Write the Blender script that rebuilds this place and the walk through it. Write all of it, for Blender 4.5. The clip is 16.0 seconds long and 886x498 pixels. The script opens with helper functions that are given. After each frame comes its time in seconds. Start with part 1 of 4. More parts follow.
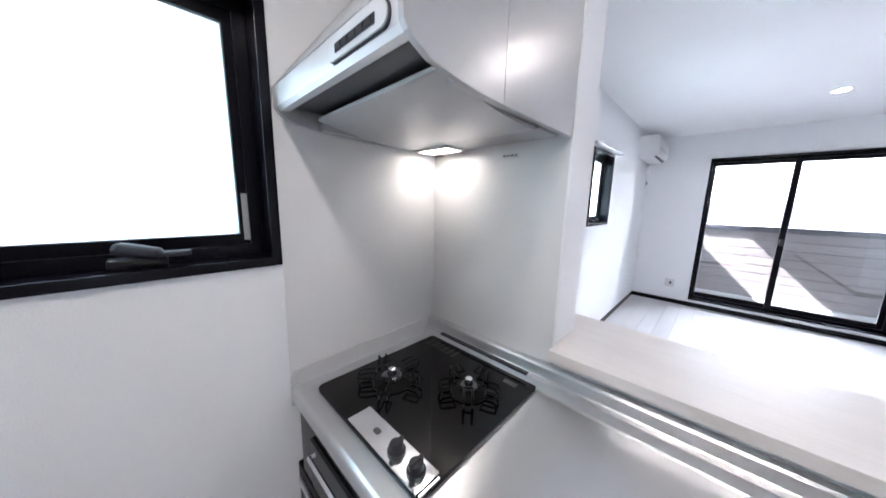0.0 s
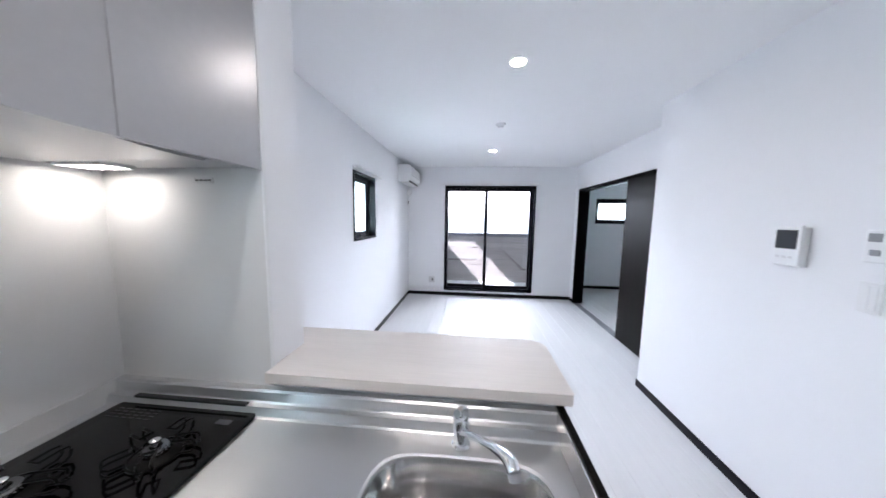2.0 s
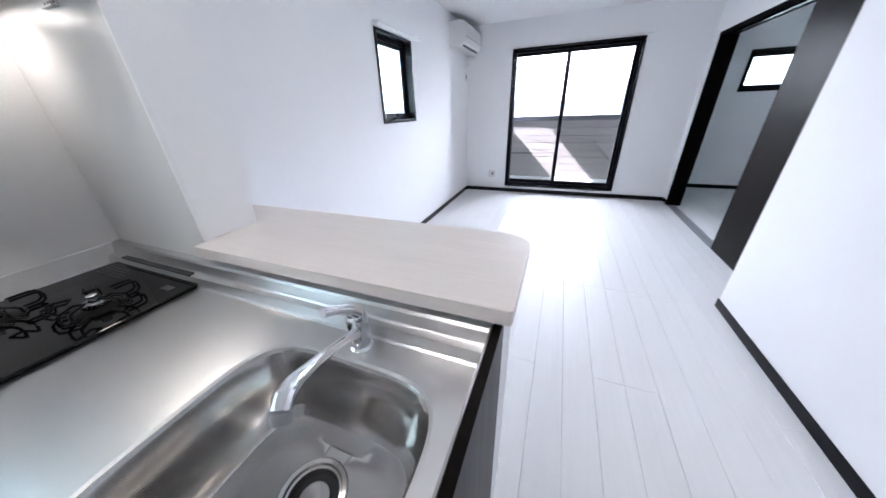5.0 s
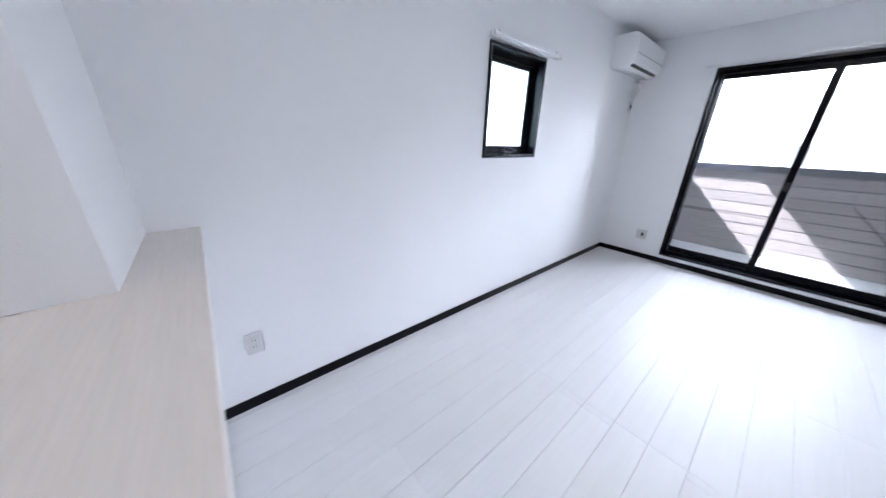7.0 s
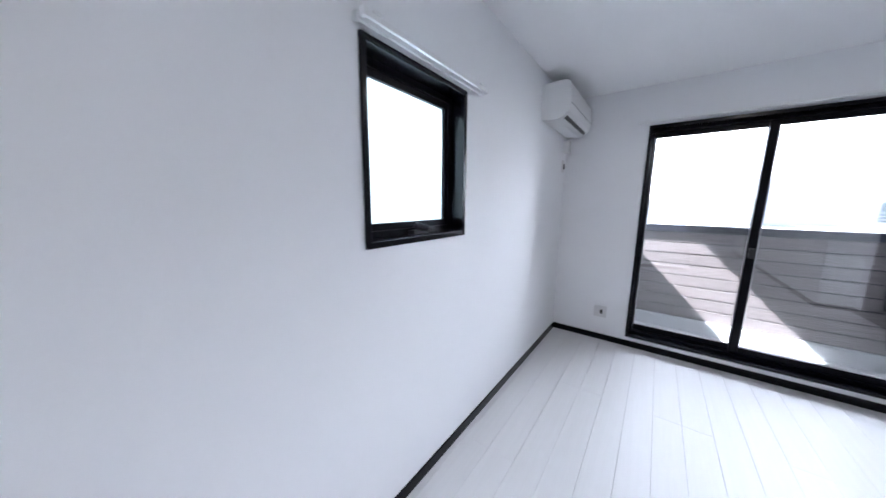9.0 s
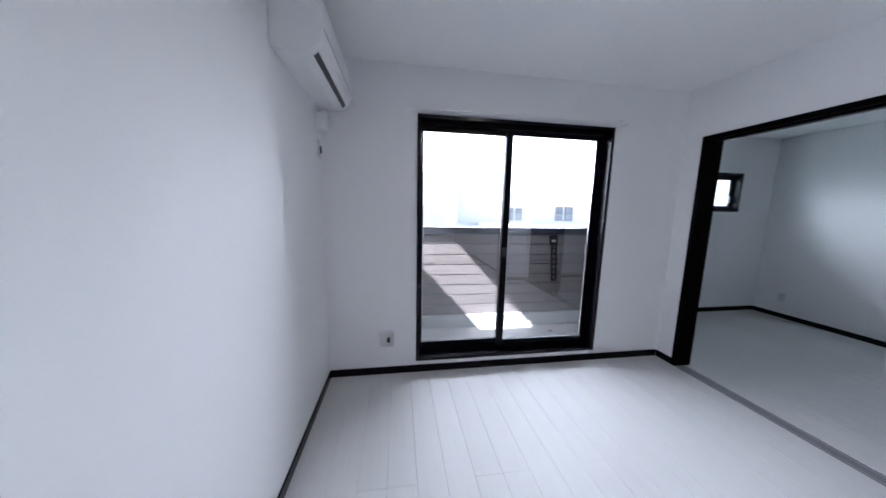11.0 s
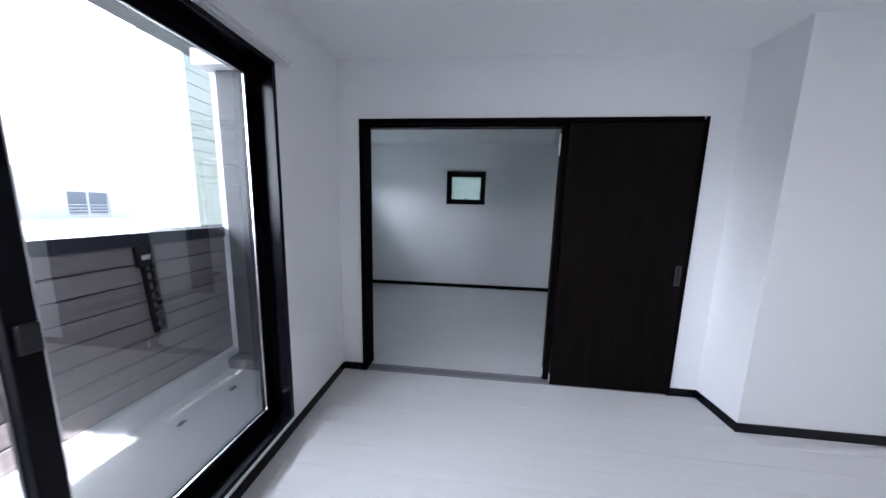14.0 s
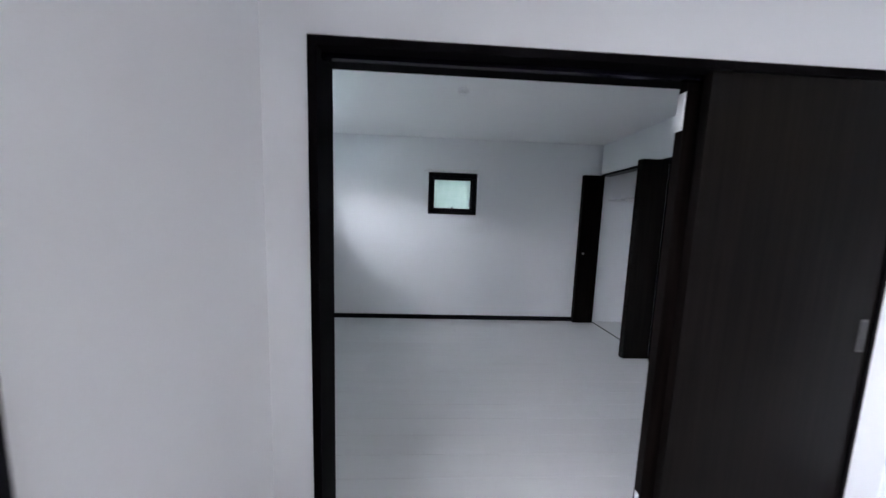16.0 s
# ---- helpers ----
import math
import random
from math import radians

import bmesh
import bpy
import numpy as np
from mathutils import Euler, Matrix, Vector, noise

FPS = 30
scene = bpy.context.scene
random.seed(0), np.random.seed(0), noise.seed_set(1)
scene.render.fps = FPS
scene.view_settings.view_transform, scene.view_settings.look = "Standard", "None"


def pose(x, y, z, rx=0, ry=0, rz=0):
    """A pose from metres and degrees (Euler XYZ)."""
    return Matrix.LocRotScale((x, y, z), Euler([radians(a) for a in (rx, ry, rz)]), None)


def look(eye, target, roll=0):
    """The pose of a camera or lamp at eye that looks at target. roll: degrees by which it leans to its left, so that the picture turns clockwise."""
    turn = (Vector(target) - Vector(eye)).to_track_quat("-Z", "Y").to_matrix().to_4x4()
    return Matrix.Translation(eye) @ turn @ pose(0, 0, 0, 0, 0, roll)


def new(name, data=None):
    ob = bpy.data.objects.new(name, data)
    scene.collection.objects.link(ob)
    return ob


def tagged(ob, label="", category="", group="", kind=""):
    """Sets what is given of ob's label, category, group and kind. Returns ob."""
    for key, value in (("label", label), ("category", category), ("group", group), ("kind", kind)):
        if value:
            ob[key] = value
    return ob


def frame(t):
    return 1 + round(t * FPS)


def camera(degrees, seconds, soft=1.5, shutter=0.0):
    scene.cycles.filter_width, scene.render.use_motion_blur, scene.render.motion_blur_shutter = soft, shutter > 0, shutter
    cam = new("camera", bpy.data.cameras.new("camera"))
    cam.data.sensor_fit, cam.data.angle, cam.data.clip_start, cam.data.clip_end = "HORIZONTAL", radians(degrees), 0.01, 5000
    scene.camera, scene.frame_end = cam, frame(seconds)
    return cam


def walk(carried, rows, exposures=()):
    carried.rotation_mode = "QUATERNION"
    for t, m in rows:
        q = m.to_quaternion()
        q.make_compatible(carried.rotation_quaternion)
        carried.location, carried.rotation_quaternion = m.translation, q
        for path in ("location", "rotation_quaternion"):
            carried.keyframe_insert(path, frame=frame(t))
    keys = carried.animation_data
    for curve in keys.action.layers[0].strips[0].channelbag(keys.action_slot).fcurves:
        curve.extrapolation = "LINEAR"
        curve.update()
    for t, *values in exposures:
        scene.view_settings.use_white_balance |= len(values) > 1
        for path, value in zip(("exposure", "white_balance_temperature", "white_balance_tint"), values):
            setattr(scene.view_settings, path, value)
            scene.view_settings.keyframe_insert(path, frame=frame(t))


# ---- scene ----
cam = camera(115.0, 16.0, shutter=0.4)

EXPOSURES = [(0, 4.1, 5930, 18), (1.5, 4.0, 5920, 17), (2.5, 3.86, 5920, 17), (3.2, 3.86, 5920, 17), (5.5, 3.95, 5900, 17), (7.0, 3.76, 5840, 17), (8.6, 3.52, 5870, 17), (10.8, 3.2, 5870, 17), (12, 2.97, 5890, 18), (14.0, 3.13, 5940, 18), (15.0, 3.25, 6000, 18), (16, 3.6, 6240, 18)]
SKY_STRENGTH, SUN_POWER = 0.05, 5.0
DOWNLIGHT, HOODLIGHT, BACKDROP_GLOW = 22.0, 2.0, 2.2
P_KITCHEN, P_SIDE, P_BED_E, P_BED_N = 0.22, 0.35, 0.002, 0.044
PATH = [
    (0, (0.878, -5.386, 1.435), (-0.496, -3.97, 1.104), 1.3),
    (0.5, (0.901, -5.397, 1.467), (-0.417, -3.899, 1.32), 0.6),
    (1, (0.999, -5.37, 1.486), (0.047, -3.623, 1.287), 1.6),
    (1.5, (1.1, -5.353, 1.495), (0.628, -3.418, 1.312), 1.6),
    (2, (1.183, -5.358, 1.483), (0.993, -3.378, 1.267), 0.9),
    (2.2, (1.218, -5.356, 1.467), (1.082, -3.382, 1.182), 0.6),
    (2.5, (1.245, -5.363, 1.435), (1.14, -3.424, 0.958), 0.5),
    (3, (1.297, -5.349, 1.369), (1.163, -3.528, 0.554), -1.1),
    (3.2, (1.304, -5.354, 1.347), (1.17, -3.595, 0.405), -1.1),
    (4.25, (1.535, -5.22, 1.335), (1.06, -3.5, 0.435), -1.2),
    (5.3, (1.526, -4.934, 1.33), (0.715, -3.322, 0.468), -1.5),
    (5.5, (1.572, -4.89, 1.341), (0.648, -3.321, 0.513), -0.4),
    (6, (1.556, -4.66, 1.342), (0.445, -3.198, 0.556), 0.7),
    (6.5, (1.545, -4.402, 1.342), (0.274, -3.038, 0.618), 0.35),
    (7, (1.466, -4.168, 1.34), (0.04, -2.96, 0.628), 1.6),
    (7.5, (1.35, -3.955, 1.336), (-0.197, -2.887, 0.655), 2.65),
    (8, (1.18, -3.747, 1.37), (-0.404, -2.667, 0.799), 2.1),
    (8.5, (1.084, -3.498, 1.402), (-0.349, -2.183, 0.944), 2.5),
    (8.7, (0.977, -3.387, 1.408), (-0.371, -1.964, 1.009), 1.6),
    (10.8, (0.564, -2.341, 1.38), (0.74, -0.364, 1.136), 1.2),
    (11, (0.549, -2.254, 1.384), (0.862, -0.299, 1.103), 1.2),
    (11.5, (0.516, -2.008, 1.39), (1.285, -0.177, 1.152), 0.7),
    (12, (0.549, -1.82, 1.354), (1.764, -0.259, 1.062), 1.0),
    (12.5, (0.62, -1.602, 1.354), (2.17, -0.38, 1.032), 0.2),
    (13, (0.686, -1.387, 1.366), (2.482, -0.551, 1.086), 1.7),
    (13.5, (0.757, -1.207, 1.338), (2.687, -0.773, 1.047), 1.0),
    (14, (0.901, -1.045, 1.376), (2.87, -0.845, 1.089), 1.4),
    (14.5, (1.121, -0.899, 1.355), (3.097, -0.777, 1.075), 0.9),
    (15, (1.349, -0.787, 1.343), (3.33, -0.645, 1.114), 1.3),
    (15.5, (1.624, -0.682, 1.361), (3.616, -0.71, 1.178), 2.0),
    (16, (1.945, -0.628, 1.38), (3.934, -0.724, 1.17), 1.9),
]
walk(cam, [(t, look(e, g, r)) for t, e, g, r in PATH], EXPOSURES)

# ---- light ----
world = bpy.data.worlds.new("sky_world")
scene.world = world
world.use_nodes = True
wn = world.node_tree.nodes
bg = wn["Background"]
sky = wn.new("ShaderNodeTexSky")
sky.sky_type, sky.sun_disc = "NISHITA", False
SUN_WAY = Vector((0.93, 0.24, -1.0)).normalized()
sky.sun_elevation = math.asin(-SUN_WAY.z)
sky.sun_rotation = math.atan2(-SUN_WAY.x, -SUN_WAY.y)
world.node_tree.links.new(sky.outputs[0], bg.inputs[0])
bg.inputs[1].default_value = SKY_STRENGTH

sun = new("sun", bpy.data.lights.new("sun", "SUN"))
sun.data.energy, sun.data.angle, sun.data.color = SUN_POWER, radians(0.5), (1.0, 0.96, 0.9)
sun.matrix_world = look((-6, -1.5, 7), Vector((-6, -1.5, 7)) + SUN_WAY)


def window_light(name, x, y, z, rz, w, h, power, spread=180):
    """Sky light in a window's opening, shining along local -Y turned by rz."""
    lamp = new(name, bpy.data.lights.new(name, "AREA"))
    lamp.data.shape, lamp.data.size, lamp.data.size_y, lamp.data.energy = "RECTANGLE", w, h, power
    lamp.data.color, lamp.data.spread = (0.98, 0.98, 1.0), radians(spread)
    lamp.matrix_world = pose(x, y, z, 0, 0, rz) @ pose(0, 0, 0, -90, 0, 0)
    return lamp


window_light("kitchen_window_light", -0.2, -5.64, 1.6, 90, 0.95, 0.6, P_KITCHEN, 125)
window_light("side_window_light", -0.2, -2.26, 1.6, 90, 0.5, 0.6, P_SIDE, 110)
window_light("bedroom_east_light", 5.97, -0.91, 1.72, -90, 0.5, 0.42, P_BED_E)
window_light("bedroom_north_light", 4.52, 1.24, 1.68, 0, 1.2, 0.42, P_BED_N)

# ---- materials ----
def material(name, color, rough=0.5, metal=0.0, grain=0.0, scale=40.0, stretch=(1, 1, 1), bump=0.0, spread=0.06, coat=0.0, vary=0.0, blotch=1.5, spec=0.5, brush=0.0):
    """A surface with colour grain at two scales, uneven gloss, fine relief and piece-to-piece variation."""
    m = bpy.data.materials.new(name)
    m.use_nodes = True
    n, l = m.node_tree.nodes, m.node_tree.links
    p = n["Principled BSDF"]
    p.inputs["Metallic"].default_value = metal
    p.inputs["Coat Weight"].default_value = coat
    p.inputs["Specular IOR Level"].default_value = spec
    tc = n.new("ShaderNodeTexCoord")
    mp = n.new("ShaderNodeMapping")
    mp.inputs["Scale"].default_value = stretch
    l.new(tc.outputs["Object"], mp.inputs["Vector"])
    info = n.new("ShaderNodeObjectInfo")
    shift = n.new("ShaderNodeVectorMath")
    shift.operation = "SCALE"
    shift.inputs[0].default_value = (7.3, 3.1, 5.7)
    l.new(info.outputs["Random"], shift.inputs["Scale"])
    l.new(shift.outputs[0], mp.inputs["Location"])
    fine = n.new("ShaderNodeTexNoise")
    fine.inputs["Scale"].default_value, fine.inputs["Detail"].default_value = scale, 6
    coarse = n.new("ShaderNodeTexNoise")
    coarse.inputs["Scale"].default_value, coarse.inputs["Detail"].default_value = blotch, 3
    l.new(mp.outputs[0], fine.inputs["Vector"])
    l.new(mp.outputs[0], coarse.inputs["Vector"])
    add = n.new("ShaderNodeMath")
    add.operation = "ADD"
    l.new(fine.outputs[0], add.inputs[0])
    l.new(coarse.outputs[0], add.inputs[1])
    rand = n.new("ShaderNodeMath")
    rand.operation = "MULTIPLY_ADD"
    l.new(info.outputs["Random"], rand.inputs[0])
    rand.inputs[1].default_value = vary
    l.new(add.outputs[0], rand.inputs[2])
    ramp = n.new("ShaderNodeMapRange")
    ramp.inputs["From Min"].default_value, ramp.inputs["From Max"].default_value = 0.6, 1.4 + vary
    ramp.inputs["To Min"].default_value, ramp.inputs["To Max"].default_value = 1 - grain, 1 + grain
    l.new(rand.outputs[0], ramp.inputs["Value"])
    tint = n.new("ShaderNodeMix")
    tint.data_type, tint.blend_type = "RGBA", "MULTIPLY"
    tint.inputs["Factor"].default_value = 1.0
    tint.inputs["A"].default_value = (*color, 1)
    l.new(ramp.outputs[0], tint.inputs["B"])
    l.new(tint.outputs["Result"], p.inputs["Base Color"])
    gl = n.new("ShaderNodeMapRange")
    gl.inputs["To Min"].default_value, gl.inputs["To Max"].default_value = max(rough - spread, 0.02), rough + spread
    l.new(coarse.outputs[0], gl.inputs["Value"])
    l.new(gl.outputs[0], p.inputs["Roughness"])
    if brush:
        along = n.new("ShaderNodeCombineXYZ")
        along.inputs["Y"].default_value = 1.0
        p.inputs["Anisotropic"].default_value = brush
        l.new(along.outputs[0], p.inputs["Tangent"])
    if bump:
        b = n.new("ShaderNodeBump")
        b.inputs["Strength"].default_value, b.inputs["Distance"].default_value = bump, 0.002
        l.new(fine.outputs[0], b.inputs["Height"])
        l.new(b.outputs[0], p.inputs["Normal"])
    return m


def glowing(name, color, strength):
    m = bpy.data.materials.new(name)
    m.use_nodes = True
    p = m.node_tree.nodes["Principled BSDF"]
    p.inputs["Base Color"].default_value = (0.9, 0.9, 0.9, 1)
    p.inputs["Emission Color"].default_value = (*color, 1)
    p.inputs["Emission Strength"].default_value = strength
    return m


def clear_glass(name):
    m = bpy.data.materials.new(name)
    m.use_nodes = True
    n, l = m.node_tree.nodes, m.node_tree.links
    n.remove(n["Principled BSDF"])
    clear, gloss, mix, weight = n.new("ShaderNodeBsdfTransparent"), n.new("ShaderNodeBsdfGlossy"), n.new("ShaderNodeMixShader"), n.new("ShaderNodeLayerWeight")
    clear.inputs[0].default_value = (0.93, 0.95, 0.95, 1)
    gloss.inputs["Roughness"].default_value = 0.0
    weight.inputs["Blend"].default_value = 0.5
    curve, level = n.new("ShaderNodeMath"), n.new("ShaderNodeMath")
    curve.operation, curve.inputs[1].default_value = "POWER", 5.0
    level.operation, level.inputs[1].default_value, level.inputs[2].default_value = "MULTIPLY_ADD", 0.86, 0.11
    l.new(weight.outputs["Facing"], curve.inputs[0])
    l.new(curve.outputs[0], level.inputs[0])
    l.new(level.outputs[0], mix.inputs[0])
    l.new(clear.outputs[0], mix.inputs[1])
    l.new(gloss.outputs[0], mix.inputs[2])
    l.new(mix.outputs[0], n["Material Output"].inputs[0])
    return m


def frosted_glass(name, color):
    m = bpy.data.materials.new(name)
    m.use_nodes = True
    n, l = m.node_tree.nodes, m.node_tree.links
    n.remove(n["Principled BSDF"])
    through_, gloss, mix = n.new("ShaderNodeBsdfTranslucent"), n.new("ShaderNodeBsdfGlossy"), n.new("ShaderNodeMixShader")
    noise_ = n.new("ShaderNodeTexNoise")
    noise_.inputs["Scale"].default_value = 5.0
    ramp = n.new("ShaderNodeValToRGB")
    ramp.color_ramp.elements[0].color = (color[0] * 0.75, color[1] * 0.82, color[2] * 0.8, 1)
    ramp.color_ramp.elements[1].color = (*color, 1)
    l.new(noise_.outputs[0], ramp.inputs[0])
    l.new(ramp.outputs[0], through_.inputs[0])
    gloss.inputs["Roughness"].default_value = 0.3
    mix.inputs[0].default_value = 0.05
    l.new(through_.outputs[0], mix.inputs[1])
    l.new(gloss.outputs[0], mix.inputs[2])
    l.new(mix.outputs[0], n["Material Output"].inputs[0])
    return m


WALLPAPER = material("white_wallpaper", (0.83, 0.84, 0.86), 0.75, grain=0.015, scale=260, bump=0.25)
CEILING = material("ceiling_paper", (0.88, 0.89, 0.90), 0.8, grain=0.012, scale=220, bump=0.2)
FLOORBOARD = material("white_floorboard", (0.66, 0.66, 0.67), 0.42, grain=0.05, scale=9, stretch=(7, 0.35, 1), bump=0.03, vary=0.5, spread=0.05, blotch=2.5, spec=0.28)
GROOVE = material("floor_underlay", (0.2, 0.2, 0.21), 0.7, grain=0.1)
DARKTRIM = material("black_brown_trim", (0.0022, 0.002, 0.005), 0.22, grain=0.2, scale=30, stretch=(1, 1, 0.1), bump=0.04, spec=0.22)
DARKWOOD = material("dark_stained_wood", (0.0036, 0.0025, 0.0023), 0.36, grain=0.85, scale=6, stretch=(9, 9, 0.35), bump=0.12, blotch=3, spec=0.06)
JAMB = material("matte_dark_jamb", (0.003, 0.0026, 0.0032), 0.7, grain=0.3, scale=8, stretch=(9, 9, 0.35), spec=0.03)
ALU = material("black_aluminium", (0.0022, 0.0022, 0.005), 0.3, grain=0.1, spec=0.12)
SILVER = material("silver_bead", (0.75, 0.76, 0.78), 0.25, metal=1.0, grain=0.05)
PULLMETAL = material("dark_metal", (0.10, 0.10, 0.10), 0.35, metal=0.8, grain=0.1)
STEEL = material("brushed_stainless", (0.65, 0.65, 0.655), 0.33, metal=1.0, grain=0.012, scale=420, spread=0.006, blotch=3, brush=0.7)
SINKSTEEL = material("sink_stainless", (0.52, 0.51, 0.50), 0.19, metal=1.0, grain=0.03, scale=300, spread=0.03)
CHROME = material("chrome", (0.85, 0.86, 0.88), 0.06, metal=1.0, grain=0.02, spread=0.02)
PANEL = material("white_kitchen_panel", (0.69, 0.69, 0.69), 0.34, grain=0.012, scale=6, spread=0.03, spec=0.3)
HOODMETAL = material("silver_hood_paint", (0.42, 0.42, 0.43), 0.31, metal=0.35, grain=0.03, scale=50, spread=0.04)
HOODFRONT = material("pale_hood_band", (0.58, 0.585, 0.60), 0.35, metal=0.2, grain=0.03)
BLACKGLASS = material("black_enamel_glass", (0.003, 0.003, 0.0035), 0.06, grain=0.15, scale=300, spread=0.03, spec=0.3)
# The strip is dark glass; its bright reflection is put into this colour.
CONTROL = material("bright_reflection_strip", (0.85, 0.86, 0.88), 0.08, metal=1.0, grain=0.04, spread=0.03)
PALESTEEL = material("pale_satin_steel", (0.62, 0.62, 0.62), 0.35, metal=0.25, grain=0.03)
CRANKGREY = material("slate_plastic", (0.035, 0.037, 0.047), 0.5, spec=0.2, grain=0.05)
IRON = material("black_cast_iron", (0.002, 0.002, 0.002), 0.4, grain=0.3, scale=120, bump=0.2, spec=0.12)
BLACK = material("black_plastic", (0.01, 0.01, 0.012), 0.35, grain=0.1)
WHITEPLASTIC = material("white_plastic", (0.80, 0.81, 0.82), 0.35, grain=0.015, scale=30)
OUTLETWHITE = material("off_white_plastic", (0.66, 0.66, 0.67), 0.35, grain=0.015, scale=30)
GREYPLASTIC = material("grey_plastic", (0.27, 0.28, 0.30), 0.4, grain=0.05)
SILLBOARD = material("pale_wood_sill", (0.70, 0.655, 0.625), 0.33, grain=0.06, scale=16, stretch=(0.5, 9, 9), bump=0.04, blotch=2)
TRACKGREY = material("grey_threshold", (0.17, 0.17, 0.19), 0.4, grain=0.1, scale=30)
BOARD = material("grey_brown_siding_board", (0.25, 0.22, 0.224), 0.6, grain=0.36, scale=18, stretch=(0.3, 18, 18), bump=0.5, vary=0.3, blotch=3)
CAP = material("navy_metal_cap", (0.035, 0.037, 0.055), 0.4, metal=0.3, grain=0.1)
FRP = material("pale_grey_balcony_coating", (0.62, 0.64, 0.66), 0.45, grain=0.05, scale=12, bump=0.1)
OUTWALL = material("white_render", (0.90, 0.90, 0.89), 0.8, grain=0.05, scale=60, bump=0.3)
ROOFTILE = material("grey_roof_tile", (0.62, 0.62, 0.63), 0.7, grain=0.2, scale=8)
SIDING = material("pale_green_siding", (0.24, 0.28, 0.265), 0.7, grain=0.06, scale=20, vary=0.2)
GROUND = material("asphalt_ground", (0.09, 0.09, 0.09), 0.9, grain=0.3, scale=3)
DARKPANE = material("far_window_pane", (0.22, 0.25, 0.28), 0.1, grain=0.1)
GLASS = clear_glass("clear_window_glass")
FROST = frosted_glass("frosted_glass", (0.72, 0.79, 0.79))
BURNER = material("dark_burner_steel", (0.16, 0.16, 0.165), 0.22, metal=1.0, grain=0.1)
STICKER = material("pale_grey_sticker", (0.42, 0.42, 0.43), 0.5, grain=0.2, scale=120)
SCREEN = material("dark_screen", (0.02, 0.025, 0.035), 0.12, grain=0.05)
LAMPWARM = glowing("downlight_glow", (1.0, 0.90, 0.76), DOWNLIGHT)
HOODLAMP = glowing("hood_lamp_glow", (1.0, 0.90, 0.74), HOODLIGHT)


# ---- mesh helpers ----
def box(bm, x0, x1, y0, y1, z0, z1):
    v = [bm.verts.new((x, y, z)) for x in (x0, x1) for y in (y0, y1) for z in (z0, z1)]
    for f in ((0, 1, 3, 2), (4, 6, 7, 5), (0, 4, 5, 1), (2, 3, 7, 6), (0, 2, 6, 4), (1, 5, 7, 3)):
        bm.faces.new([v[i] for i in f])
    return bm


def ring(bm, x0, x1, z0, z1, w, y0, y1):
    """A rectangular frame in the xz plane, w wide and y0 to y1 deep, mitred."""
    outer = [(x0, z0), (x1, z0), (x1, z1), (x0, z1)]
    inner = [(x0 + w, z0 + w), (x1 - w, z0 + w), (x1 - w, z1 - w), (x0 + w, z1 - w)]
    rows = [[bm.verts.new((a, y, b)) for a, b in loop] for y in (y0, y1) for loop in (outer, inner)]
    a, b, c, d = rows
    for i in range(4):
        j = (i + 1) % 4
        bm.faces.new((a[i], a[j], b[j], b[i]))
        bm.faces.new((c[i], d[i], d[j], c[j]))
        bm.faces.new((a[i], c[i], c[j], a[j]))
        bm.faces.new((b[i], b[j], d[j], d[i]))
    return bm


def prism(bm, profile, a0, a1, axis="x"):
    """A closed outline swept along an axis: x takes (y, z) pairs, y takes (x, z), z takes (x, y)."""
    def at(p, a):
        return {"x": (a, p[0], p[1]), "y": (p[0], a, p[1]), "z": (p[0], p[1], a)}[axis]
    lo = [bm.verts.new(at(p, a0)) for p in profile]
    hi = [bm.verts.new(at(p, a1)) for p in profile]
    k = len(profile)
    bm.faces.new(lo)
    bm.faces.new(hi[::-1])
    for i in range(k):
        bm.faces.new((lo[i], hi[i], hi[(i + 1) % k], lo[(i + 1) % k]))
    return bm


def tube(bm, points, radius, sides=10, caps=True):
    """A round bar along points; radius is one number or one for each point."""
    pts = [Vector(p) for p in points]
    radii = radius if isinstance(radius, (list, tuple)) else [radius] * len(pts)
    loops = []
    for i, p in enumerate(pts):
        way = (pts[min(i + 1, len(pts) - 1)] - pts[max(i - 1, 0)]).normalized()
        side = way.cross(Vector((0, 0, 1)) if abs(way.z) < 0.95 else Vector((1, 0, 0))).normalized()
        up = side.cross(way)
        loops.append([bm.verts.new(p + radii[i] * (math.cos(a) * side + math.sin(a) * up)) for a in (2 * math.pi * k / sides for k in range(sides))])
    for a, b in zip(loops, loops[1:]):
        for k in range(sides):
            bm.faces.new((a[k], a[(k + 1) % sides], b[(k + 1) % sides], b[k]))
    if caps:
        bm.faces.new(loops[0][::-1])
        bm.faces.new(loops[-1])
    return bm


def lathe(bm, profile, x, y, sides=24, caps=True):
    """A turned shape about a vertical axis: (radius, z) pairs."""
    loops = [[bm.verts.new((x + r * math.cos(a), y + r * math.sin(a), z)) for a in (2 * math.pi * k / sides for k in range(sides))] for r, z in profile]
    for a, b in zip(loops, loops[1:]):
        for k in range(sides):
            bm.faces.new((a[k], a[(k + 1) % sides], b[(k + 1) % sides], b[k]))
    if caps:
        bm.faces.new(loops[0][::-1])
        bm.faces.new(loops[-1])
    return bm


